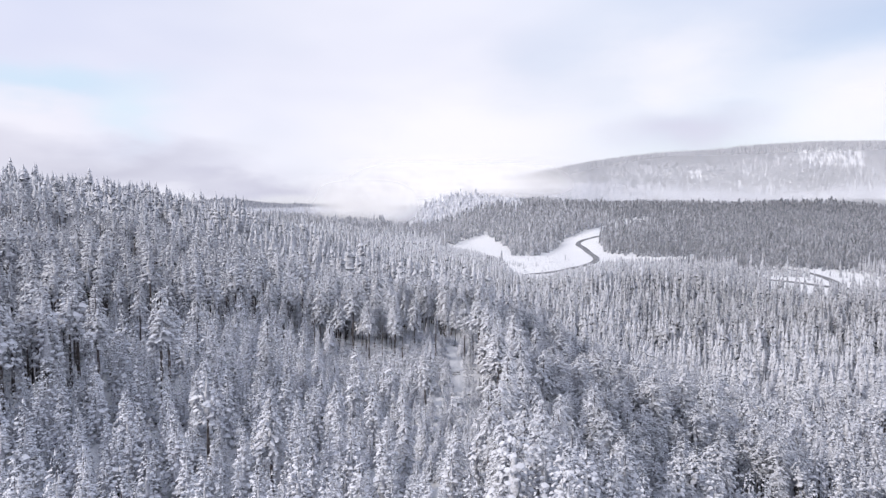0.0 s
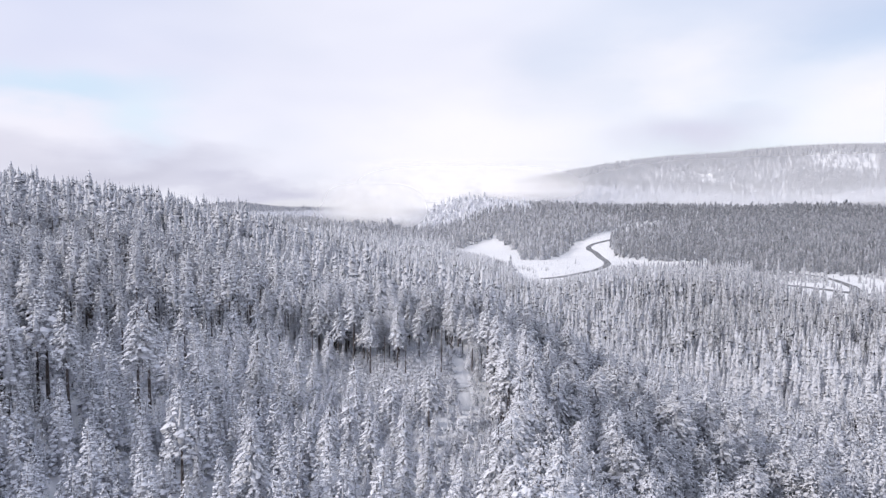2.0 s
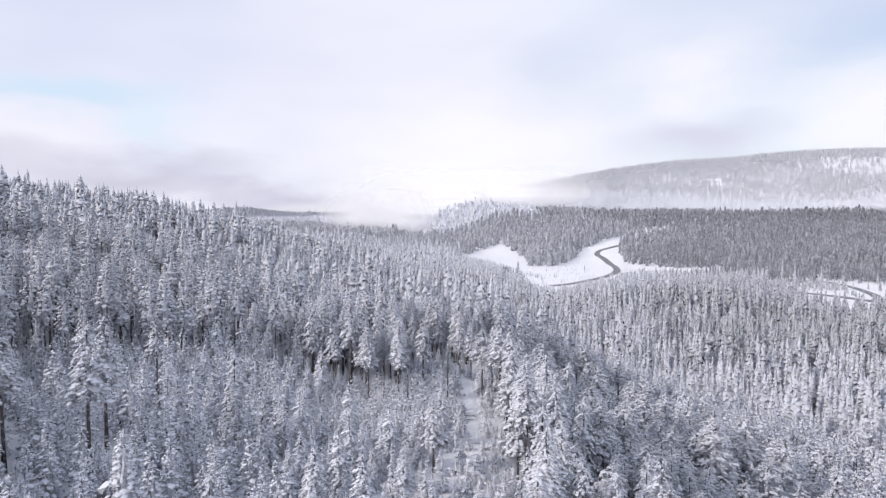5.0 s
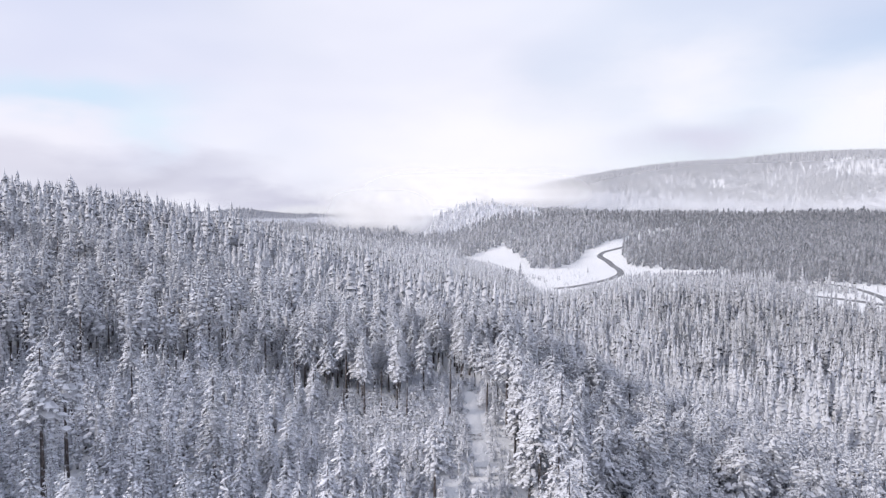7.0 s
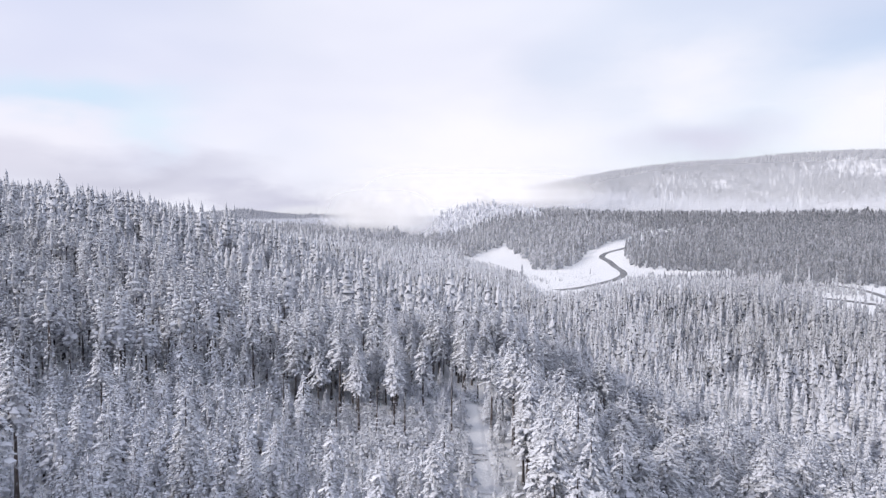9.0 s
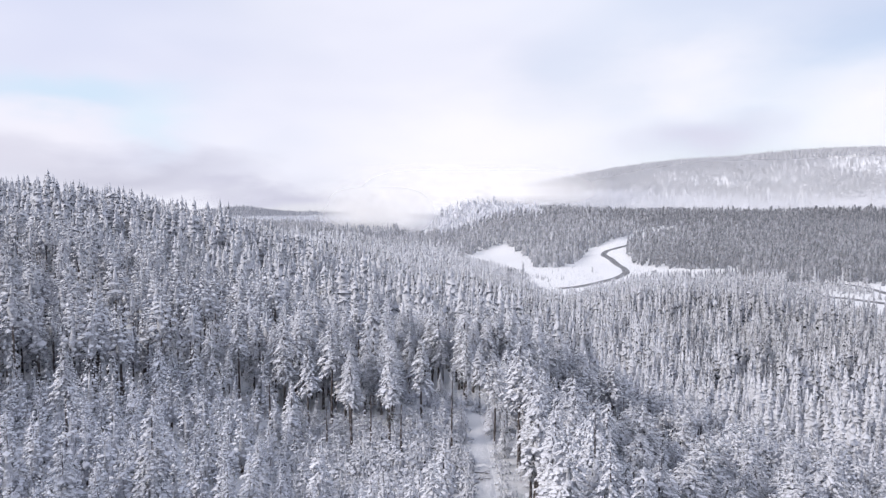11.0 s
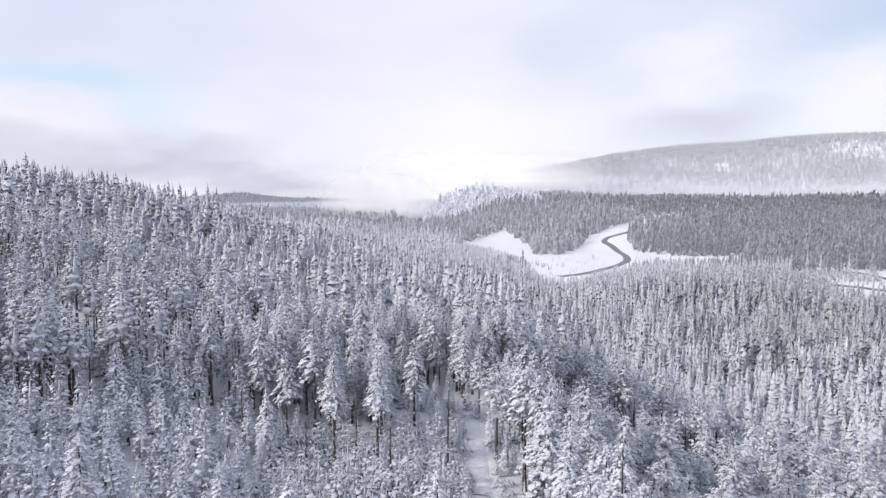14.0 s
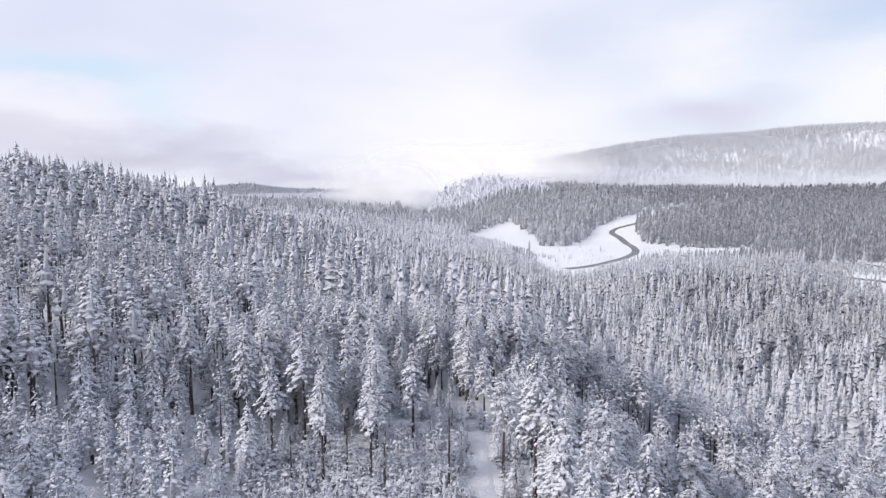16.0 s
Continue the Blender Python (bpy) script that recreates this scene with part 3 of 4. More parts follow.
def conifer(seed, kind, H, R, foot, count, level, loads=0.0, broad=1.0):
    """Trunk, outer sprays, hanging needles, dark inner crown and snow of one tree as five (verts, triangles) pairs."""
    rng = random.Random(seed)
    lean = rng.uniform(-0.015, 0.015)
    tv, tf = trunk_shape(H * (1.0 if level == 2 else 0.86), 0.0115 * H + 0.03, 7 if level == 2 else 4, lean, 5 if level == 2 else 2)
    cv, cf, uv, uf, sv, sf = [], [], [], [], [], []
    turn = rng.random() * 6
    gaps = [rng.random() for _ in range(6)]
    for i in range(count):
        t = (i + rng.random()) / count
        t = t ** 0.92
        if kind != "pine":      # boughs stand in whorls
            tiers = max(6, int(H * (1 - foot) / 0.62))
            t = min(0.995, (math.floor(t * tiers) + rng.uniform(0.0, 0.65)) / tiers)
        z = H * (foot + (1 - foot) * t)
        turn += 2.39996 + rng.uniform(-0.5, 0.5)
        size = R * profile(kind, t) * rng.uniform(0.62, 1.18) * (0.8 + 0.35 * gaps[int(t * 5.99)])
        if kind == "pine":
            rise, droop, wide = rng.uniform(0.05, 0.6), rng.uniform(0.15, 0.55), rng.uniform(0.20, 0.30)
        elif kind == "young":
            rise, droop, wide = rng.uniform(-0.25, 0.12), rng.uniform(0.20, 0.60), rng.uniform(0.22, 0.32)
        else:
            rise, droop, wide = rng.uniform(-0.40, 0.05), rng.uniform(0.25, 0.75), rng.uniform(0.16, 0.27)
        k = z / H
        inner = 0.0 if level == 2 and rng.random() < 0.10 else rng.uniform(*((0.42, 0.80) if level == 2 else (0.34, 0.74))) + (0.06 if kind == "pine" else 0.0)
        out, length = inner * size, size * (1 - inner) * rng.uniform(0.82, 1.1) * (0.85 if kind == "pine" else 1.0)
        root = (lean * k * k * H + out * math.cos(turn), 0.4 * lean * math.sin(k * 3) * H + out * math.sin(turn), z + rise * out - 0.5 * droop * out)
        v, f, hv, hf = bough(rng, root, turn + rng.uniform(-0.5, 0.5) * (inner > 0), length, rise, droop, wide * broad * (0.72 + 1.3 * inner) * (0.8 if kind == 'pine' else 1.0), level)
        b = len(uv)
        uv += hv
        uf += [tuple(q + b for q in tri) for tri in hf]
        b = len(cv)
        cv += v
        cf += [tuple(q + b for q in tri) for tri in f]
        if loads and rng.random() < loads * (0.6 if kind == "pine" else 1.0):
            v, f = lump(rng, v[0], length * rng.uniform(0.10, 0.18))
            b = len(sv)
            sv += v
            sf += [tuple(q + b for q in tri) for tri in f]
    kv, kf = crown_core(rng, kind, H, R, foot, lean, 7 if level == 2 else 4, 6 if level == 2 else 5, 0.26 if level == 2 else 0.42)
    b = len(cv)   # leading shoot
    cv += [(lean * H + 0.05 * R, 0, 0.94 * H), (lean * H - 0.04 * R, 0.05 * R, 0.94 * H), (lean * H - 0.03 * R, -0.05 * R, 0.94 * H), (lean * H, 0, H * 1.0)]
    cf += [(b, b + 1, b + 3), (b + 1, b + 2, b + 3), (b + 2, b, b + 3)]
    return (tv, tf), (np.array(cv), np.array(cf)), (np.array(uv), np.array(uf)), (kv, kf), (np.array(sv).reshape(-1, 3), np.array(sf, int).reshape(-1, 3))


def fluffy(v, f, k=0.42):
    """Turn sprays to face outwards and give each a soft normal between its own and its crown's; returns verts, triangles, normals."""
    mid = v[f].mean(1)
    out = np.stack([mid[:, 0], mid[:, 1], 0.75 * np.hypot(mid[:, 0], mid[:, 1]) + 0.15], 1)
    own = np.cross(v[f[:, 1]] - v[f[:, 0]], v[f[:, 2]] - v[f[:, 0]])
    away = (own * out).sum(1) < 0
    f, own = np.where(away[:, None], f[:, ::-1], f), np.where(away[:, None], -own, own)
    own /= np.linalg.norm(own, axis=1, keepdims=True) + 1e-9
    out /= np.linalg.norm(out, axis=1, keepdims=True)
    n = np.zeros_like(v)
    for c in range(3):
        np.add.at(n, f[:, c], k * out + (1 - k) * own)
    return v, f, n / (np.linalg.norm(n, axis=1, keepdims=True) + 1e-9)


def spire(seed, tiers, sides, taper=0.72):
    """A far conifer of unit height: ragged skirts of drooping boughs, each tongue at a height and length of its own."""
    rng = random.Random(seed)
    v, f = [], []
    for i in range(tiers):
        t = i / tiers
        lo, hi, r = 0.05 + 0.88 * t, min(1.0, 0.05 + 0.88 * (i + 2.1) / tiers), ((1 - t) ** taper + 0.04) * rng.uniform(0.75, 1.2)
        b, a0, lean = len(v), rng.random() * 6, rng.uniform(-0.10, 0.10)
        for k in range(sides):
            a, q = a0 + 2 * math.pi * (k + rng.uniform(-0.25, 0.25)) / sides, r * rng.choice((1.2, 1.0, 0.6, 0.78)) * rng.uniform(0.88, 1.12)
            v.append((q * math.cos(a) + lean * r, q * math.sin(a), lo + rng.uniform(-0.95, 0.95) / tiers))
        v.append((lean * 0.6 * r, rng.uniform(-0.08, 0.08), hi if i < tiers - 1 else 1.0))
        f += [(b + k, b + (k + 1) % sides, b + sides) for k in range(sides)]
    return np.array(v), np.array(f)


class Wood:
    """Collects many trees and joins them into one mesh."""

    def __init__(self):
        self.v, self.f, self.m, self.no, self.n = [], [], [], [], 0

    def plant(self, parts, xyz, turn, size, wide):
        """parts: (verts, triangles, normals or None, material index); the others one row a tree."""
        c, s = np.cos(turn)[:, None], np.sin(turn)[:, None]
        for v, f, no, m in parts:
            if not len(v):
                continue
            x = (v[None, :, 0] * c - v[None, :, 1] * s) * wide[:, None] + xyz[:, 0:1]
            y = (v[None, :, 0] * s + v[None, :, 1] * c) * wide[:, None] + xyz[:, 1:2]
            z = v[None, :, 2] * size[:, None] + xyz[:, 2:3]
            self.v.append(np.stack([x, y, z], -1).reshape(-1, 3))
            self.f.append((f[None] + (self.n + np.arange(len(xyz)) * len(v))[:, None, None]).reshape(-1, 3))
            self.m.append(np.full(len(xyz) * len(f), m))
            if no is not None:
                nx, ny = no[None, :, 0] * c - no[None, :, 1] * s, no[None, :, 0] * s + no[None, :, 1] * c
                self.no.append(np.stack([nx, ny, np.broadcast_to(no[None, :, 2], nx.shape)], -1).reshape(-1, 3))
            self.n += len(xyz) * len(v)

    def link(self, name, label, mats, smooth=False):
        me = mesh_from(name, np.vstack(self.v), np.vstack(self.f), mats, np.concatenate(self.m), smooth or bool(self.no), np.vstack(self.no) if self.no else None)
        return tagged(new(name, me), label, "forest", kind="stuff")


def part(name, mesh, parent, label=""):
    ob = new(name, mesh)
    ob.parent = parent
    return tagged(ob, label)


def tree_thing(seed, kind, H, R, foot, count, needles, name, label):
    """One near conifer of its own: an empty at its base with trunk, crown and snow."""
    t, c, under, core, s = conifer(seed, kind, H, R, foot, count, 2, 0.3)
    root = tagged(new(name), label, "tree", name.replace("_", " ") + " trees of the near wood")
    part("trunk", mesh_from("trunk", *t, [BARK], smooth=True), root, "dark bark, snow-flecked")
    c, under, core = fluffy(*c), fluffy(*under), fluffy(*core)
    faces = np.vstack([c[1], under[1] + len(c[0]), core[1] + len(c[0]) + len(under[0])])
    which = np.repeat([0, 1, 2], [len(c[1]), len(under[1]), len(core[1])])
    part("crown", mesh_from("crown", np.vstack([c[0], under[0], core[0]]), faces, [needles, FRINGE, INNER], which, True, np.vstack([c[2], under[2], core[2]])), root)
    tagged(part("snow_load", mesh_from("snow_load", *s, [LOAD], smooth=True), root, "white snow cushions"), kind="stuff")
    return root


# kinds of near tree: seed, kind, height, crown radius, foot of crown, boughs, needles, name, label
NEAR_KINDS = [
    (11, "fir", 18.0, 2.3, 0.40, 290, NEEDLES, "fir", "tall narrow fir with snow-laden drooping boughs"),
    (12, "fir", 16.5, 2.15, 0.33, 290, NEEDLES, "fir", "tall ragged fir with snow on every bough"),
    (13, "fir", 18.0, 2.25, 0.50, 220, NEEDLES, "fir", "tall spare conifer with a long bare dark trunk"),
    (14, "fir", 13.5, 1.7, 0.10, 260, NEEDLES, "fir", "slender snowy fir with dense boughs down to the brush"),
    (21, "pine", 16.0, 2.5, 0.54, 290, FROSTED, "pine", "frosted pine with a clumped round crown on a bare trunk"),
    (22, "pine", 14.0, 2.3, 0.44, 300, FROSTED, "pine", "frost-white pine with a broad open crown"),
    (31, "young", 8.5, 1.7, 0.04, 240, FRESH, "young_fir", "young fir, cone-shaped, thick with fresh snow"),
    (32, "young", 6.5, 1.4, 0.03, 200, FRESH, "young_fir", "small young fir covered in fresh snow"),
    (33, "young", 10.5, 1.85, 0.05, 260, FRESH, "young_fir", "half-grown pointed fir white with snow"),
]


def kind_of(rng, x, y):
    """Which kind of near tree grows at each place: young growth in the old cut beside the track, pines to the right."""
    r = rng.random(len(x))
    cut = inside(x, y, YOUNG_GROWTH) | (patch(x, y, 14, 5.0) > 0.66)
    piny = ease((x - 8) / 30) * 0.6
    k = np.where(r < 0.3, 0, np.where(r < 0.6, 1, np.where(r < 0.78, 2, 3)))
    k = np.where(rng.random(len(x)) < piny, np.where(r < 0.5, 4, 5), k)
    under = rng.random(len(x)) < np.where(x > 8, 0.12, 0.22)
    young = np.where(r < 0.35, 6, np.where(r < 0.72, 7, 8))
    low = ((np.abs(x - 3.2) < 5.5) & (y > 92) & (y < 142)) | ((x < 3.5) & (x > -12) & (y >= 142) & (y < 196))   # young trees close in on the track, kept short so it stays in view
    return np.where((cut & (rng.random(len(x)) < 0.98)) | under, np.where(low, 7, young), np.where(low, 7, k))


def low_for_view(x, y, h):
    """Heights of trees capped under the camera's sight line, so meadows and road stay in view."""
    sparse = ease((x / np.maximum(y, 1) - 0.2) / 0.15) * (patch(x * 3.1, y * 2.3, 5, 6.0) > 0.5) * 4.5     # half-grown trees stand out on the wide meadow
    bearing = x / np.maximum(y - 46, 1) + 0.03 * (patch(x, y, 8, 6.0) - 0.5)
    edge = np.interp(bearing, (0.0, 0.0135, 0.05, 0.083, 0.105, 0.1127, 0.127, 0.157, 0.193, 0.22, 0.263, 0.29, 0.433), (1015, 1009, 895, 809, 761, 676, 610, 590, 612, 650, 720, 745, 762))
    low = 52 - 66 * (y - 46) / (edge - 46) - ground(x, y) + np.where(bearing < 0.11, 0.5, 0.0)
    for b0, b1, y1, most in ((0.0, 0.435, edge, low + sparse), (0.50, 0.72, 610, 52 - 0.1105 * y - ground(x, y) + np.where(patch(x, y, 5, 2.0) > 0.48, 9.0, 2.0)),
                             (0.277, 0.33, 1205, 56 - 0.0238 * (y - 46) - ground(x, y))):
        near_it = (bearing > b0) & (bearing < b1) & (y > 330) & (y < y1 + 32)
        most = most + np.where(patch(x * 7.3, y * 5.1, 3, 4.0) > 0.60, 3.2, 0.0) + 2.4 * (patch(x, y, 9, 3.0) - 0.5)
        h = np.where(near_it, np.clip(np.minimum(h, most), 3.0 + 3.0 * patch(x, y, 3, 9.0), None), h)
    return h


rng = np.random.default_rng(7)
x, y = scatter(rng, 48, 235, 2.9, 0.75, 14)
kept = (inside(x, y, YOUNG_GROWTH) | (rng.random(len(x)) < 0.72)) & ~inside(x, y, SAPLINGS)
x, y = x[kept], y[kept]
kind = kind_of(rng, x, y)
size = rng.uniform(0.74, 1.18, len(x))
size = np.where((kind == 7) & (np.abs(x - np.interp(y, TRACK[:, 1], TRACK[:, 0])) < 5) & (y > 115), 0.65, 1.0) * size
turn = rng.random(len(x)) * 6.283
for k, places in MARKED.items():                   # marked trees stand clear of chance neighbours
    for mx, my, mh in places:
        away = np.hypot(x - mx, y - my) > 2.4
        x, y, kind, size, turn = x[away], y[away], kind[away], size[away], turn[away]
for k, places in MARKED.items():
    for mx, my, mh in places:
        x, y, kind = np.r_[mx, x], np.r_[my, y], np.r_[k, kind]
        size, turn = np.r_[mh / NEAR_KINDS[k][2], size], np.r_[mx * 3.3 % 6.28, turn]
z = ground(x, y) - 0.15
count_marked = sum(len(p) for p in MARKED.values())
nearness = np.abs(x) * 1.1 + np.maximum(0, np.abs(y - 145) - 32) - 1000.0 * (np.arange(len(x)) < count_marked)
order = np.argsort(nearness, kind="stable")
tall = np.array([k[2] for k in NEAR_KINDS])[kind] * size
aside = (z + 1.05 * tall < 51 - 0.4735 * y) | (np.abs(x) > 0.72 * y + 8)      # low under the flight line or far aside, out of the camera's view
aside[np.arange(len(x)) < count_marked] = False
side_x, side_y, side_h = x[aside], y[aside], tall[aside]
order = order[~aside[order]]
of_own = np.zeros(len(x), bool)
for kinds, most in (((0, 1, 2, 3), 290), ((4, 5), 190), ((6, 7, 8), 280)):
    of_own[order[np.isin(kind[order], kinds)][:most]] = True
own, rest = np.flatnonzero(of_own), np.flatnonzero(~of_own & ~aside)

protos = [tree_thing(*k) for k in NEAR_KINDS]
used = set()
for i in own:
    k = int(kind[i])
    m = pose(x[i], y[i], z[i], 0, 0, math.degrees(turn[i])) @ Matrix.Diagonal((size[i], size[i], size[i] * (0.94 + 0.12 * (turn[i] % 1)), 1))
    if k in used:
        copy_thing(protos[k], m)
    else:
        used.add(k)
        protos[k].matrix_basis = m

near = Wood()
for k, (seed, kd, H, R, foot, count, needles, name, label) in enumerate(NEAR_KINDS):
    for band, share, broad in ((0, 0.68, 1.08), (1, 0.46, 1.2), (2, 0.30, 1.38)):
        for twin in range(3):
            t, c, under, core, s = conifer(seed * 10 + twin, kd, H, R, foot + 0.07 * band, int(count * share), 0, 0.0, broad)
            for slope in (False, True):     # slope trees wear less snow, their needles darkened for its shade
                rows = rest[(kind[rest] == k) & (np.arange(len(rest)) % 3 == twin) & (np.digitize(y[rest], (112, 178)) == band) & ((x[rest] < -66) == slope)]
                if len(rows):
                    parts = [(*fluffy(*t, 1.0), 0), (*fluffy(*c, 0.38 + 0.08 * band), 3 if slope else {NEEDLES: 1, FROSTED: 2, FRESH: 4}[needles]), (*fluffy(*under), 5), (*fluffy(*core), 3)]
                    near.plant(parts, np.stack([x, y, z], 1)[rows], turn[rows], size[rows], size[rows])
x, y = scatter(rng, 235, 460, 5.2, 0.75, 14)
nigh = (y < 335) | (x < -30)
x, y = x[nigh], y[nigh]
turn, size, pick = rng.random(len(x)) * 6.283, rng.uniform(0.5, 1.25, len(x)) * (0.72 + 0.5 * patch(x, y, 27, 2.0)) * np.where(rng.random(len(x)) < 0.08, 1.25, 1.0), rng.integers(0, 6, len(x))
pick = np.where((pick > 3) & (x < 5) & (x > -50), pick - 4, pick)
for k in range(6):
    seed, kd, H, R, foot, count, needles, name, label = NEAR_KINDS[k]
    for twin in range(3):
        v, f = spire(seed * 7 + twin, 22 + 4 * twin, 8, (0.82, 0.68, 0.55)[twin])
        v = v * (R * 0.88, R * 0.88, H)
        for slope in (False, True):     # less snowy needles here also carry the slope's shade in their tone
            rows = np.flatnonzero((pick == k) & ((x < -50) == slope) & (np.arange(len(x)) % 3 == twin))
            shape = [(*fluffy(v, f, 0.25), 5 if slope or kd != "pine" else 2)]
            near.plant(shape, np.stack([x, y, ground(x, y) - 0.2], 1)[rows], turn[rows], size[rows], size[rows] * (1 + 0.25 * ease((-x[rows] - 30) / 60)))
near.link("near_forest", "dense snow-covered firs and pines behind the nearest trees", [BARK, NEEDLES, FROSTED, INNER, FRESH, FRINGE])

brush = Wood()
x, y = scatter(rng, 52, 190, 3.6, 0.74, 10)
open_wood = ~inside(x, y, YOUNG_GROWTH)
dx, dy = scatter(rng, 116, 188, 1.35, 0.0, 32)
dense = inside(dx, dy, SAPLINGS) | inside(dx, dy, TRACKSIDE)
x, y = np.r_[x[open_wood], dx[dense]], np.r_[y[open_wood], dy[dense]]
h = np.where(inside(x, y, SAPLINGS), 0.95, np.where(inside(x, y, TRACKSIDE), 0.5, 1.0)) * rng.uniform(1.6, 5.2, len(x)) * (0.6 + 0.8 * patch(x, y, 11, 8.0))
turn, wide, pick = rng.random(len(x)) * 6.283, rng.uniform(0.8, 1.3, len(x)), rng.integers(0, 4, len(x))
for k in range(4):
    t, c, under, core, s = conifer(300 + k, "young", 1.0, 0.36, 0.02, 24, 0, 0.0, 1.6)
    rows = np.flatnonzero(pick == k)
    core = (core[0] * (0.6, 0.6, 0.9), core[1])
    brush.plant([(*fluffy(*c), 0), (*fluffy(*under), 1), (*fluffy(*core), 1)], np.stack([x, y, ground(x, y) - 0.1], 1)[rows], turn[rows], h[rows], h[rows] * wide[rows])
mx, my = rng.uniform(10, 320, 2200), rng.uniform(588, 900, 2200)     # low brush along the wet edge of the meadows
wet = np.zeros(len(mx), bool)
for poly in CLEARINGS[:2]:
    wet |= inside(mx, my, poly) & (line_distance(mx, my, ROAD) > 8) & (patch(mx, my, 13, 4.0) > np.interp(my, (600, 730, 800, 900), (0.40, 0.52, 0.62, 0.9)))
mx, my = mx[wet], my[wet]
mh, mt = rng.uniform(0.8, 3.4, len(mx)), rng.random(len(mx)) * 6.283
t, c, under, core, s = conifer(310, "young", 1.0, 0.42, 0.02, 14, 0, 0.0, 1.8)
brush.plant([(*fluffy(*c), 0), (*fluffy(*core), 1)], np.stack([mx, my, ground(mx, my) - 0.1], 1), mt, mh, mh)
brush.link("undergrowth", "snow-covered saplings and brush between the trees", [BRUSH, INNER])

mid = Wood()
for y0, y1, cell, tiers, sides in ((335, 460, 5.0, 14, 6), (460, 650, 5.6, 10, 6), (650, 1000, 7.5, 7, 6)):
    x, y = scatter(rng, y0, y1, cell, 0.75, 14)
    if y0 == 335:
        side = (x > -30) | (y > 460)
        x, y = x[side], y[side]
    if y0 > 600:
        side = x < 0.07 * y
        x, y = x[side], y[side]
    h = low_for_view(x, y, rng.uniform(9, 25, len(x)) * (0.65 + 0.55 * patch(x, y, 27, 2.0)))
    turn, wide = rng.random(len(x)) * 6.283, rng.uniform(0.8, 1.25, len(x)) * (1 + 0.5 * (h < 8)) * (1 + 0.3 * ease((-x - 30) / 60))
    pick = rng.integers(0, 8, len(x))
    # patchy snow, plus shade on the left slope and right put in as darker needles
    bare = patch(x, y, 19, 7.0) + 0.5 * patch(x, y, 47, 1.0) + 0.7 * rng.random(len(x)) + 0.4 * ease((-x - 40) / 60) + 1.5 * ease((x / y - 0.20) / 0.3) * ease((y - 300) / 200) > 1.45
    for k in range(8):
        v, f = spire(500 + k + tiers, tiers + k % 4, sides)
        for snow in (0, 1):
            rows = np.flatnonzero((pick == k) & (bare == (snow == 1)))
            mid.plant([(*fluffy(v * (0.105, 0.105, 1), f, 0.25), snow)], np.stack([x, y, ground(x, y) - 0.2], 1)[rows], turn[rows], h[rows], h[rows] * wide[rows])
# dark saplings and one small fir out on the snow of the meadow
sx, sy, sh = np.array([(62.7, 767, 5), (66.3, 718, 6), (69, 726, 5), (79.2, 711, 6.5), (82.8, 694, 5.5), (85, 700, 4.5), (86.6, 674, 5), (102.2, 691, 6), (104.7, 770, 4.5), (115.5, 794, 4.5),
                       (137.5, 828, 4), (151, 778, 7.5), (73, 742, 5), (90, 705, 4)]).T
sx, sy, sh = np.r_[sx, sx[:8] + 3.1, sx[:8] - 2.7], np.r_[sy, sy[:8] + 6, sy[:8] + 13], np.r_[sh, sh[:8] * 0.8, sh[:8] * 0.65]
v, f = spire(640, 10, 7)
mid.plant([(*fluffy(v * (0.15, 0.15, 1), f, 0.25), 1)], np.stack([sx, sy, ground(sx, sy) - 0.2], 1), sx * 1.7, sh, sh)
# scattered half-grown conifers on the meadow between the side roads
px, py = rng.uniform(180, 420, 190), rng.uniform(498, 690, 190)
lone = (inside(px, py, CLEARINGS[2]) | inside(px, py, CLEARINGS[3])) & (line_distance(px, py, SIDE_ROAD) > 6) & (line_distance(px, py, LOOP_ROAD) > 6)
px, py = px[lone], py[lone]
ph = rng.uniform(5, 12, len(px))
v, f = spire(641, 12, 7)
mid.plant([(*fluffy(v * (0.12, 0.12, 1), f, 0.25), 1)], np.stack([px, py, ground(px, py) - 0.2], 1), px * 1.3, ph, ph)
bx, by = scatter(rng, -70, 48, 4.6, 0.0, 75)
bh = np.r_[rng.uniform(9, 17, len(bx)), side_h]
bx, by = np.r_[bx, side_x], np.r_[by, side_y]
for k in range(3):
    v, f = spire(700 + k, 9, 8)
    rows = np.flatnonzero(np.arange(len(bx)) % 3 == k)
    mid.plant([(*fluffy(v * (0.155, 0.155, 1), f), 0)], np.stack([bx, by, ground(bx, by) - 0.2], 1)[rows], bx[rows], bh[rows], bh[rows])
mid.link("valley_forest", "snow-dusted conifers covering the valley side", [VALLEY, VALLEY_DARK], True)

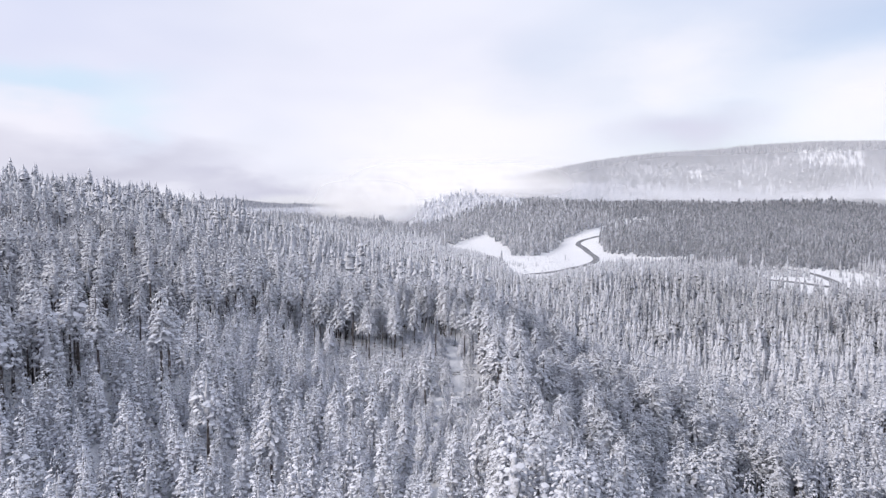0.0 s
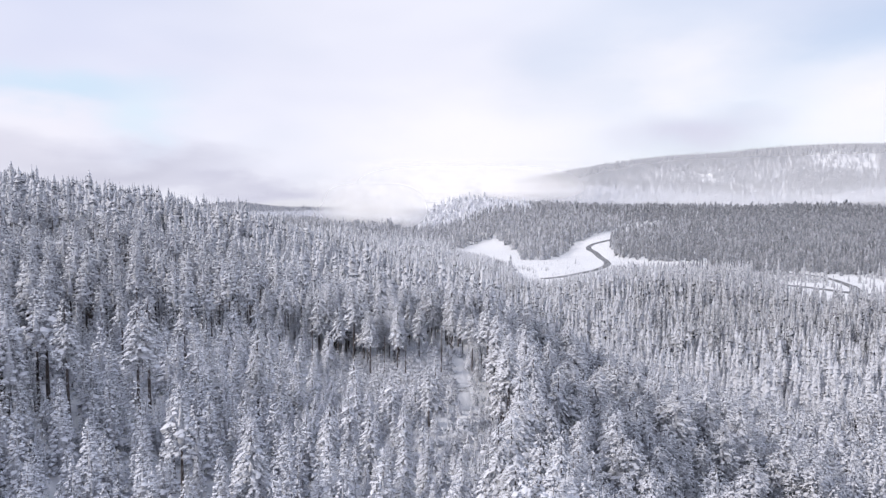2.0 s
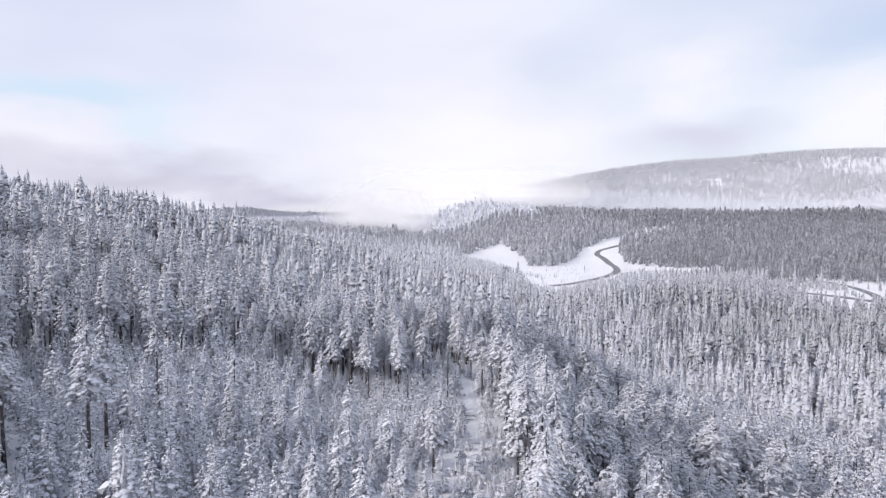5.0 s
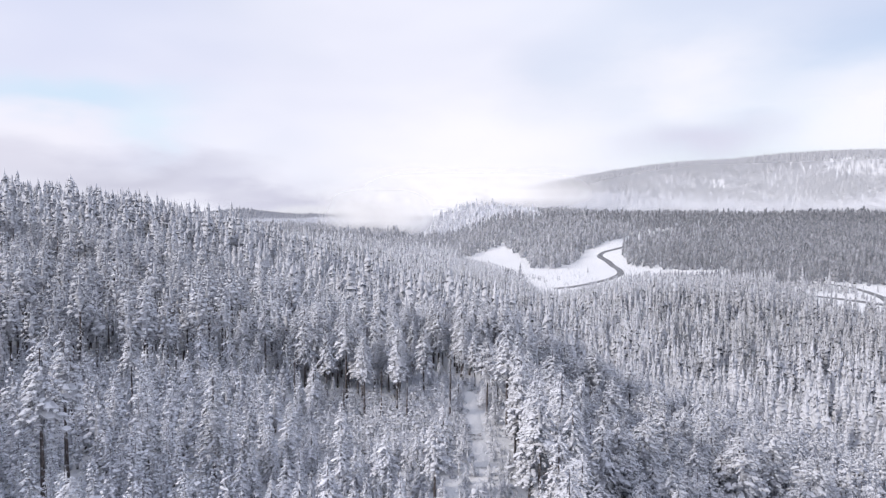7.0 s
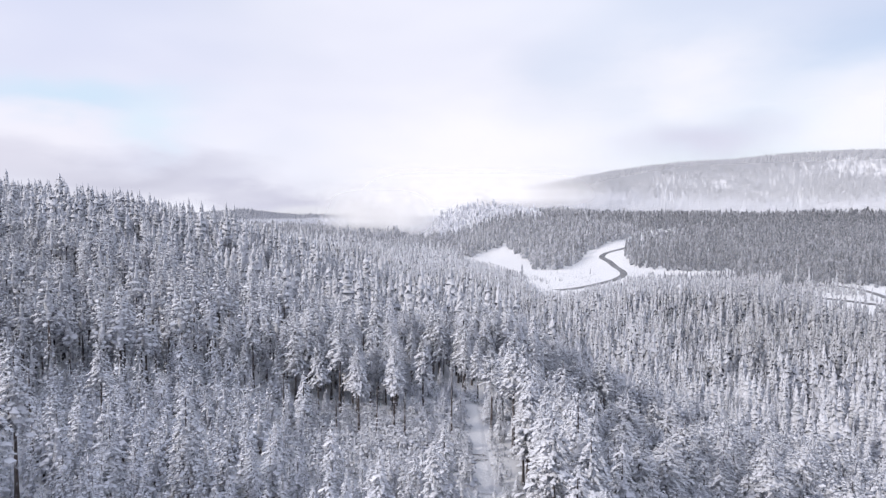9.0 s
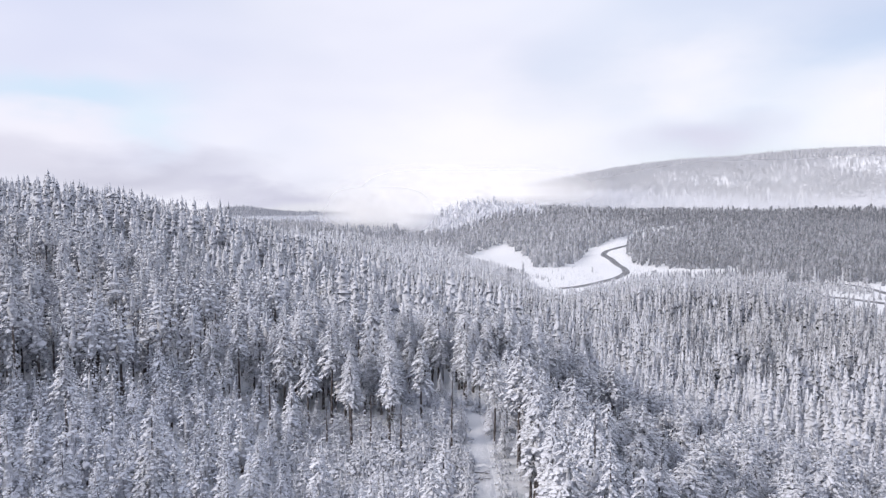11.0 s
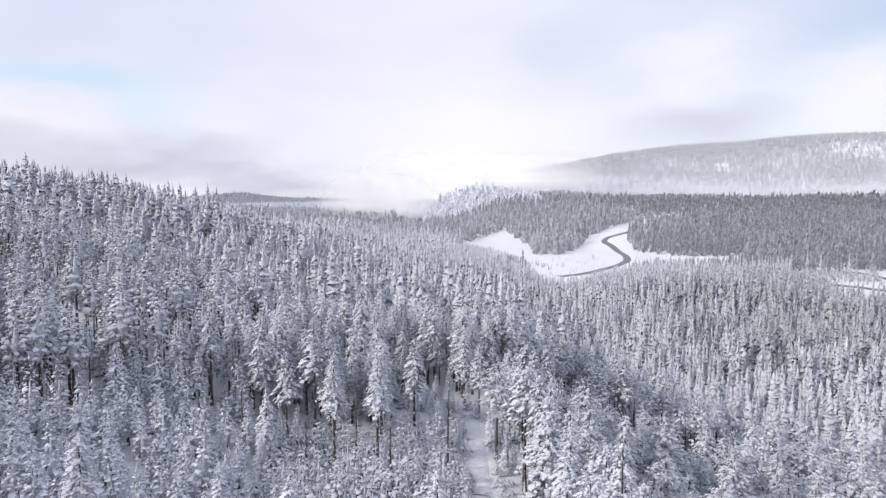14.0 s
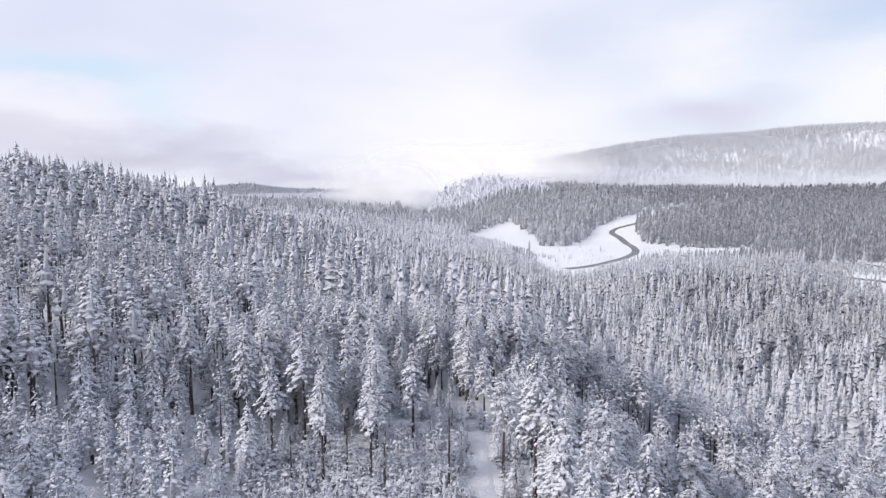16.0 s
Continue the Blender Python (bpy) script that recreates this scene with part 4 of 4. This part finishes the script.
for name, y0, y1, cell, tiers, sides, tall, label in (
        ("ridge_forest", 650, 1700, 8.8, 4, 6, (15, 29), "dark snow-dusted conifer forest on a low ridge"),
        ("hill_forest", 1700, 2800, 10.8, 2, 5, (14, 25), "pale frosted forest on a broad far hill"),
        ("far_forest", 2800, 4000, 17.0, 2, 4, (18, 30), "forest on a distant ridge, blue-grey haze put into its needles")):
    wood = Wood()
    x, y = scatter(rng, y0, y1, cell, 0.76)
    ahead = ((x > 0.07 * y) | (y > 1000)) & ((x < 150) | (y < 2800))
    for glade in HILL_GLADES:
        ahead &= ~inside(x, y, glade) | (rng.random(len(x)) < 0.4)
    x, y = x[ahead], y[ahead]
    h = low_for_view(x, y, rng.uniform(*tall, len(x)) * (0.72 + 0.4 * patch(x, y, 52, 4.0)) * np.where(rng.random(len(x)) < 0.06, 1.22, 1.0))
    turn, wide = rng.random(len(x)) * 6.283, rng.uniform(0.12, 0.18, len(x))
    pick = rng.integers(0, 5, len(x))
    # needle colour carries sun on lower hill and knoll, cloud shade on crest
    knoll = (np.abs(x) < 170) & (y > 1310)
    sunlit = (ground(x, y) + 60 * (patch(x, y, 160, 2.0) - 0.5) + rng.uniform(-14, 14, len(x)) < 104) if name == "hill_forest" else knoll
    # cloud shadow on the ridge towards the open valley, put in as darker needles
    cloud_shaded = (x / y + 0.20 * (patch(x, y, 70, 3.0) - 0.5) + rng.uniform(-0.14, 0.14, len(x)) > 0.26) & (name == "ridge_forest")
    cover = np.where(sunlit, 1, np.where(cloud_shaded, 2, 0))
    for k in range(5):
        v, f = spire(900 + k, tiers, sides)
        for snow in (0, 1, 2):
            rows = np.flatnonzero((pick == k) & (cover == snow))
            wood.plant([(v, f, None, snow)], np.stack([x, y, ground(x, y) - 0.5], 1)[rows], turn[rows], h[rows], h[rows] * wide[rows] * (1.8 if name == 'far_forest' else 1.0))
    wood.link(name, label, [{"ridge_forest": RIDGE, "hill_forest": HILLSIDE, "far_forest": DISTANT_HAZY}[name], HILL_SUNLIT, RIDGE_SHADED], name == "ridge_forest")


# ---- small things on the track ----
def stick(a, b, r0, r1, sides=5):
    """A tapered round stick from a to b: verts and triangles."""
    a, b = Vector(a), Vector(b)
    q = (b - a).to_track_quat("Z", "Y")
    v = []
    for p, r in ((a, r0), (a.lerp(b, 0.5) + Vector((0, 0, 0.06)), 0.7 * r0 + 0.3 * r1), (b, r1)):
        v += [tuple(p + q @ Vector((r * math.cos(2 * math.pi * k / sides), r * math.sin(2 * math.pi * k / sides), 0))) for k in range(sides)]
    f = []
    for i in range(2):
        for k in range(sides):
            m, n = i * sides + k, i * sides + (k + 1) % sides
            f += [(m, n, n + sides), (m, n + sides, m + sides)]
    return v, f


def fallen_branch(seed, x, y, turn, length):
    """A dead limb lying across the track, with its twigs."""
    rng = random.Random(seed)
    root = tagged(new("fallen_branch"), "dark dead branch with bare twigs lying across the snowy track", "branch")
    root.matrix_basis = pose(x, y, float(ground(x, y)) + 0.30, 0, 0, turn)
    v, f = stick((-length / 2, 0, 0.0), (length / 2, 0.2, 0.12), 0.075, 0.03)
    part("limb", mesh_from("limb", v, f, [BARK], smooth=True), root)
    for i in range(9):
        t = rng.uniform(-0.45, 0.48) * length
        side = rng.choice((-1, 1))
        v, f = stick((t, 0, 0.04), (t + rng.uniform(0.3, 0.8), side * rng.uniform(0.4, 1.0), rng.uniform(0.05, 0.5)), 0.035, 0.012, 4)
        part("twig", mesh_from("twig", v, f, [BARK]), root)


def snag(seed, x, y, height):
    """A dead standing trunk with broken limb stubs."""
    rng = random.Random(seed)
    root = tagged(new("snag"), "dead standing trunk, bare and dark, with broken limb stubs", "tree", "snags of the near wood")
    root.matrix_basis = pose(x, y, float(ground(x, y)) - 0.2, 0, 0, rng.uniform(0, 360))
    t = trunk_shape(height * 1.25, 0.19, 7, rng.uniform(-0.02, 0.02), 6)
    v = t[0].copy()
    v[:, 2] = np.minimum(v[:, 2], height + 0.35 * np.sin(np.arange(len(v)) * 2.3))
    part("trunk", mesh_from("trunk", v, t[1], [BARK], smooth=True), root)
    for i in range(7):
        z, a, q = rng.uniform(0.35, 0.96) * height, rng.uniform(0, 6.28), rng.uniform(0.4, 1.3)
        v, f = stick((0, 0, z), (q * math.cos(a), q * math.sin(a), z + rng.uniform(-0.25, 0.3)), 0.05, 0.015, 4)
        part("limb_stub", mesh_from("limb_stub", v, f, [BARK]), root)


fallen_branch(1, 2.0, 148.5, 8, 4.6)
fallen_branch(2, 2.8, 151.0, -24, 2.6)
for i, (sx, sy, sh) in enumerate(((-22.5, 157.2, 8.0), (-15.4, 158.0, 10.5), (-10.2, 156.8, 9.0), (-1.9, 158.5, 12.5), (-33.0, 160.5, 9.5), (23.0, 146.0, 11.0), (-58.0, 128.0, 12.0), (-90.0, 196.0, 8.0), (-93.0, 203.0, 7.0), (17.0, 150.0, 9.0))):
    snag(40 + i, sx, sy, sh)

# ---- low cloud ----
def mist_bank(label, dist, a0, a1, z0, z1, mat, bulge, lean=0.7):
    """A curved, billowing sheet of cloud at a distance, between two bearings (degrees right of straight ahead) and two heights."""
    rows, cols = 14, 40
    u, v = np.meshgrid(np.linspace(0, 1, cols), np.linspace(0, 1, rows))
    ang = np.radians(a0 + (a1 - a0) * u)
    d = dist + bulge * (np.sin(u * 11 + v * 3) + np.sin(v * 5 + u * 4)) * 0.3 + lean * (z1 - z0) * v
    co = np.stack([np.sin(ang) * d, np.cos(ang) * d, z0 + (z1 - z0) * v], -1).reshape(-1, 3)
    faces = grid_faces(rows, cols)
    puff = np.stack([-np.sin(ang) - 0.6, -np.cos(ang), 0.9 + 0.3 * np.sin(u * 23 + v * 7)], -1).reshape(-1, 3)   # normals tilted to sky and sun, brightening the sheet
    me = mesh_from("mist", co, faces, [mat], None, True, puff / np.linalg.norm(puff, axis=1, keepdims=True))
    layer = me.uv_layers.new(name="UVMap")
    uv = np.stack([u, v], -1).reshape(-1, 2)
    layer.data.foreach_set("uv", uv[faces.ravel()].astype(np.float32).ravel())
    return tagged(new("mist_bank", me), label, "mist", kind="structure")


HAZE = mist_material("valley_haze", 0.17, 0.0022, (1, 1, 2.2), 0.05, 0.5, detail=2.0, tint=(0.86, 0.90, 1.0), head=0.16)
HILL_HAZE = mist_material("hill_haze", 0.50, 0.0020, (1, 1, 2.2), 0.05, 0.5, detail=2.0, tint=(0.90, 0.93, 1.0), head=0.75)
HEAD = mist_material("white_cloud", 1.0, 0.0050, (1, 1, 2.0), 0.05, 0.50, 0.3, 3.0)
WISP = mist_material("mist_wisp", 0.95, 0.008, (1, 1, 1.8), 0.15, 0.50, 0.35, 3.0)
mist_bank("thin winter haze over the valley floor", 545, -64, 64, -80, 66, HAZE, 10, 0.0)
mist_bank("pale haze hanging before the far hill", 1720, -6, 70, -60, 330, HILL_HAZE, 24, 0.0)
mist_bank("white cloud drifting over the valley head", 1640, -10, 13, 62, 185, HEAD, 40)
mist_bank("white mist rising from the valley woods", 1200, -12.5, -1.5, 5, 120, WISP, 18)
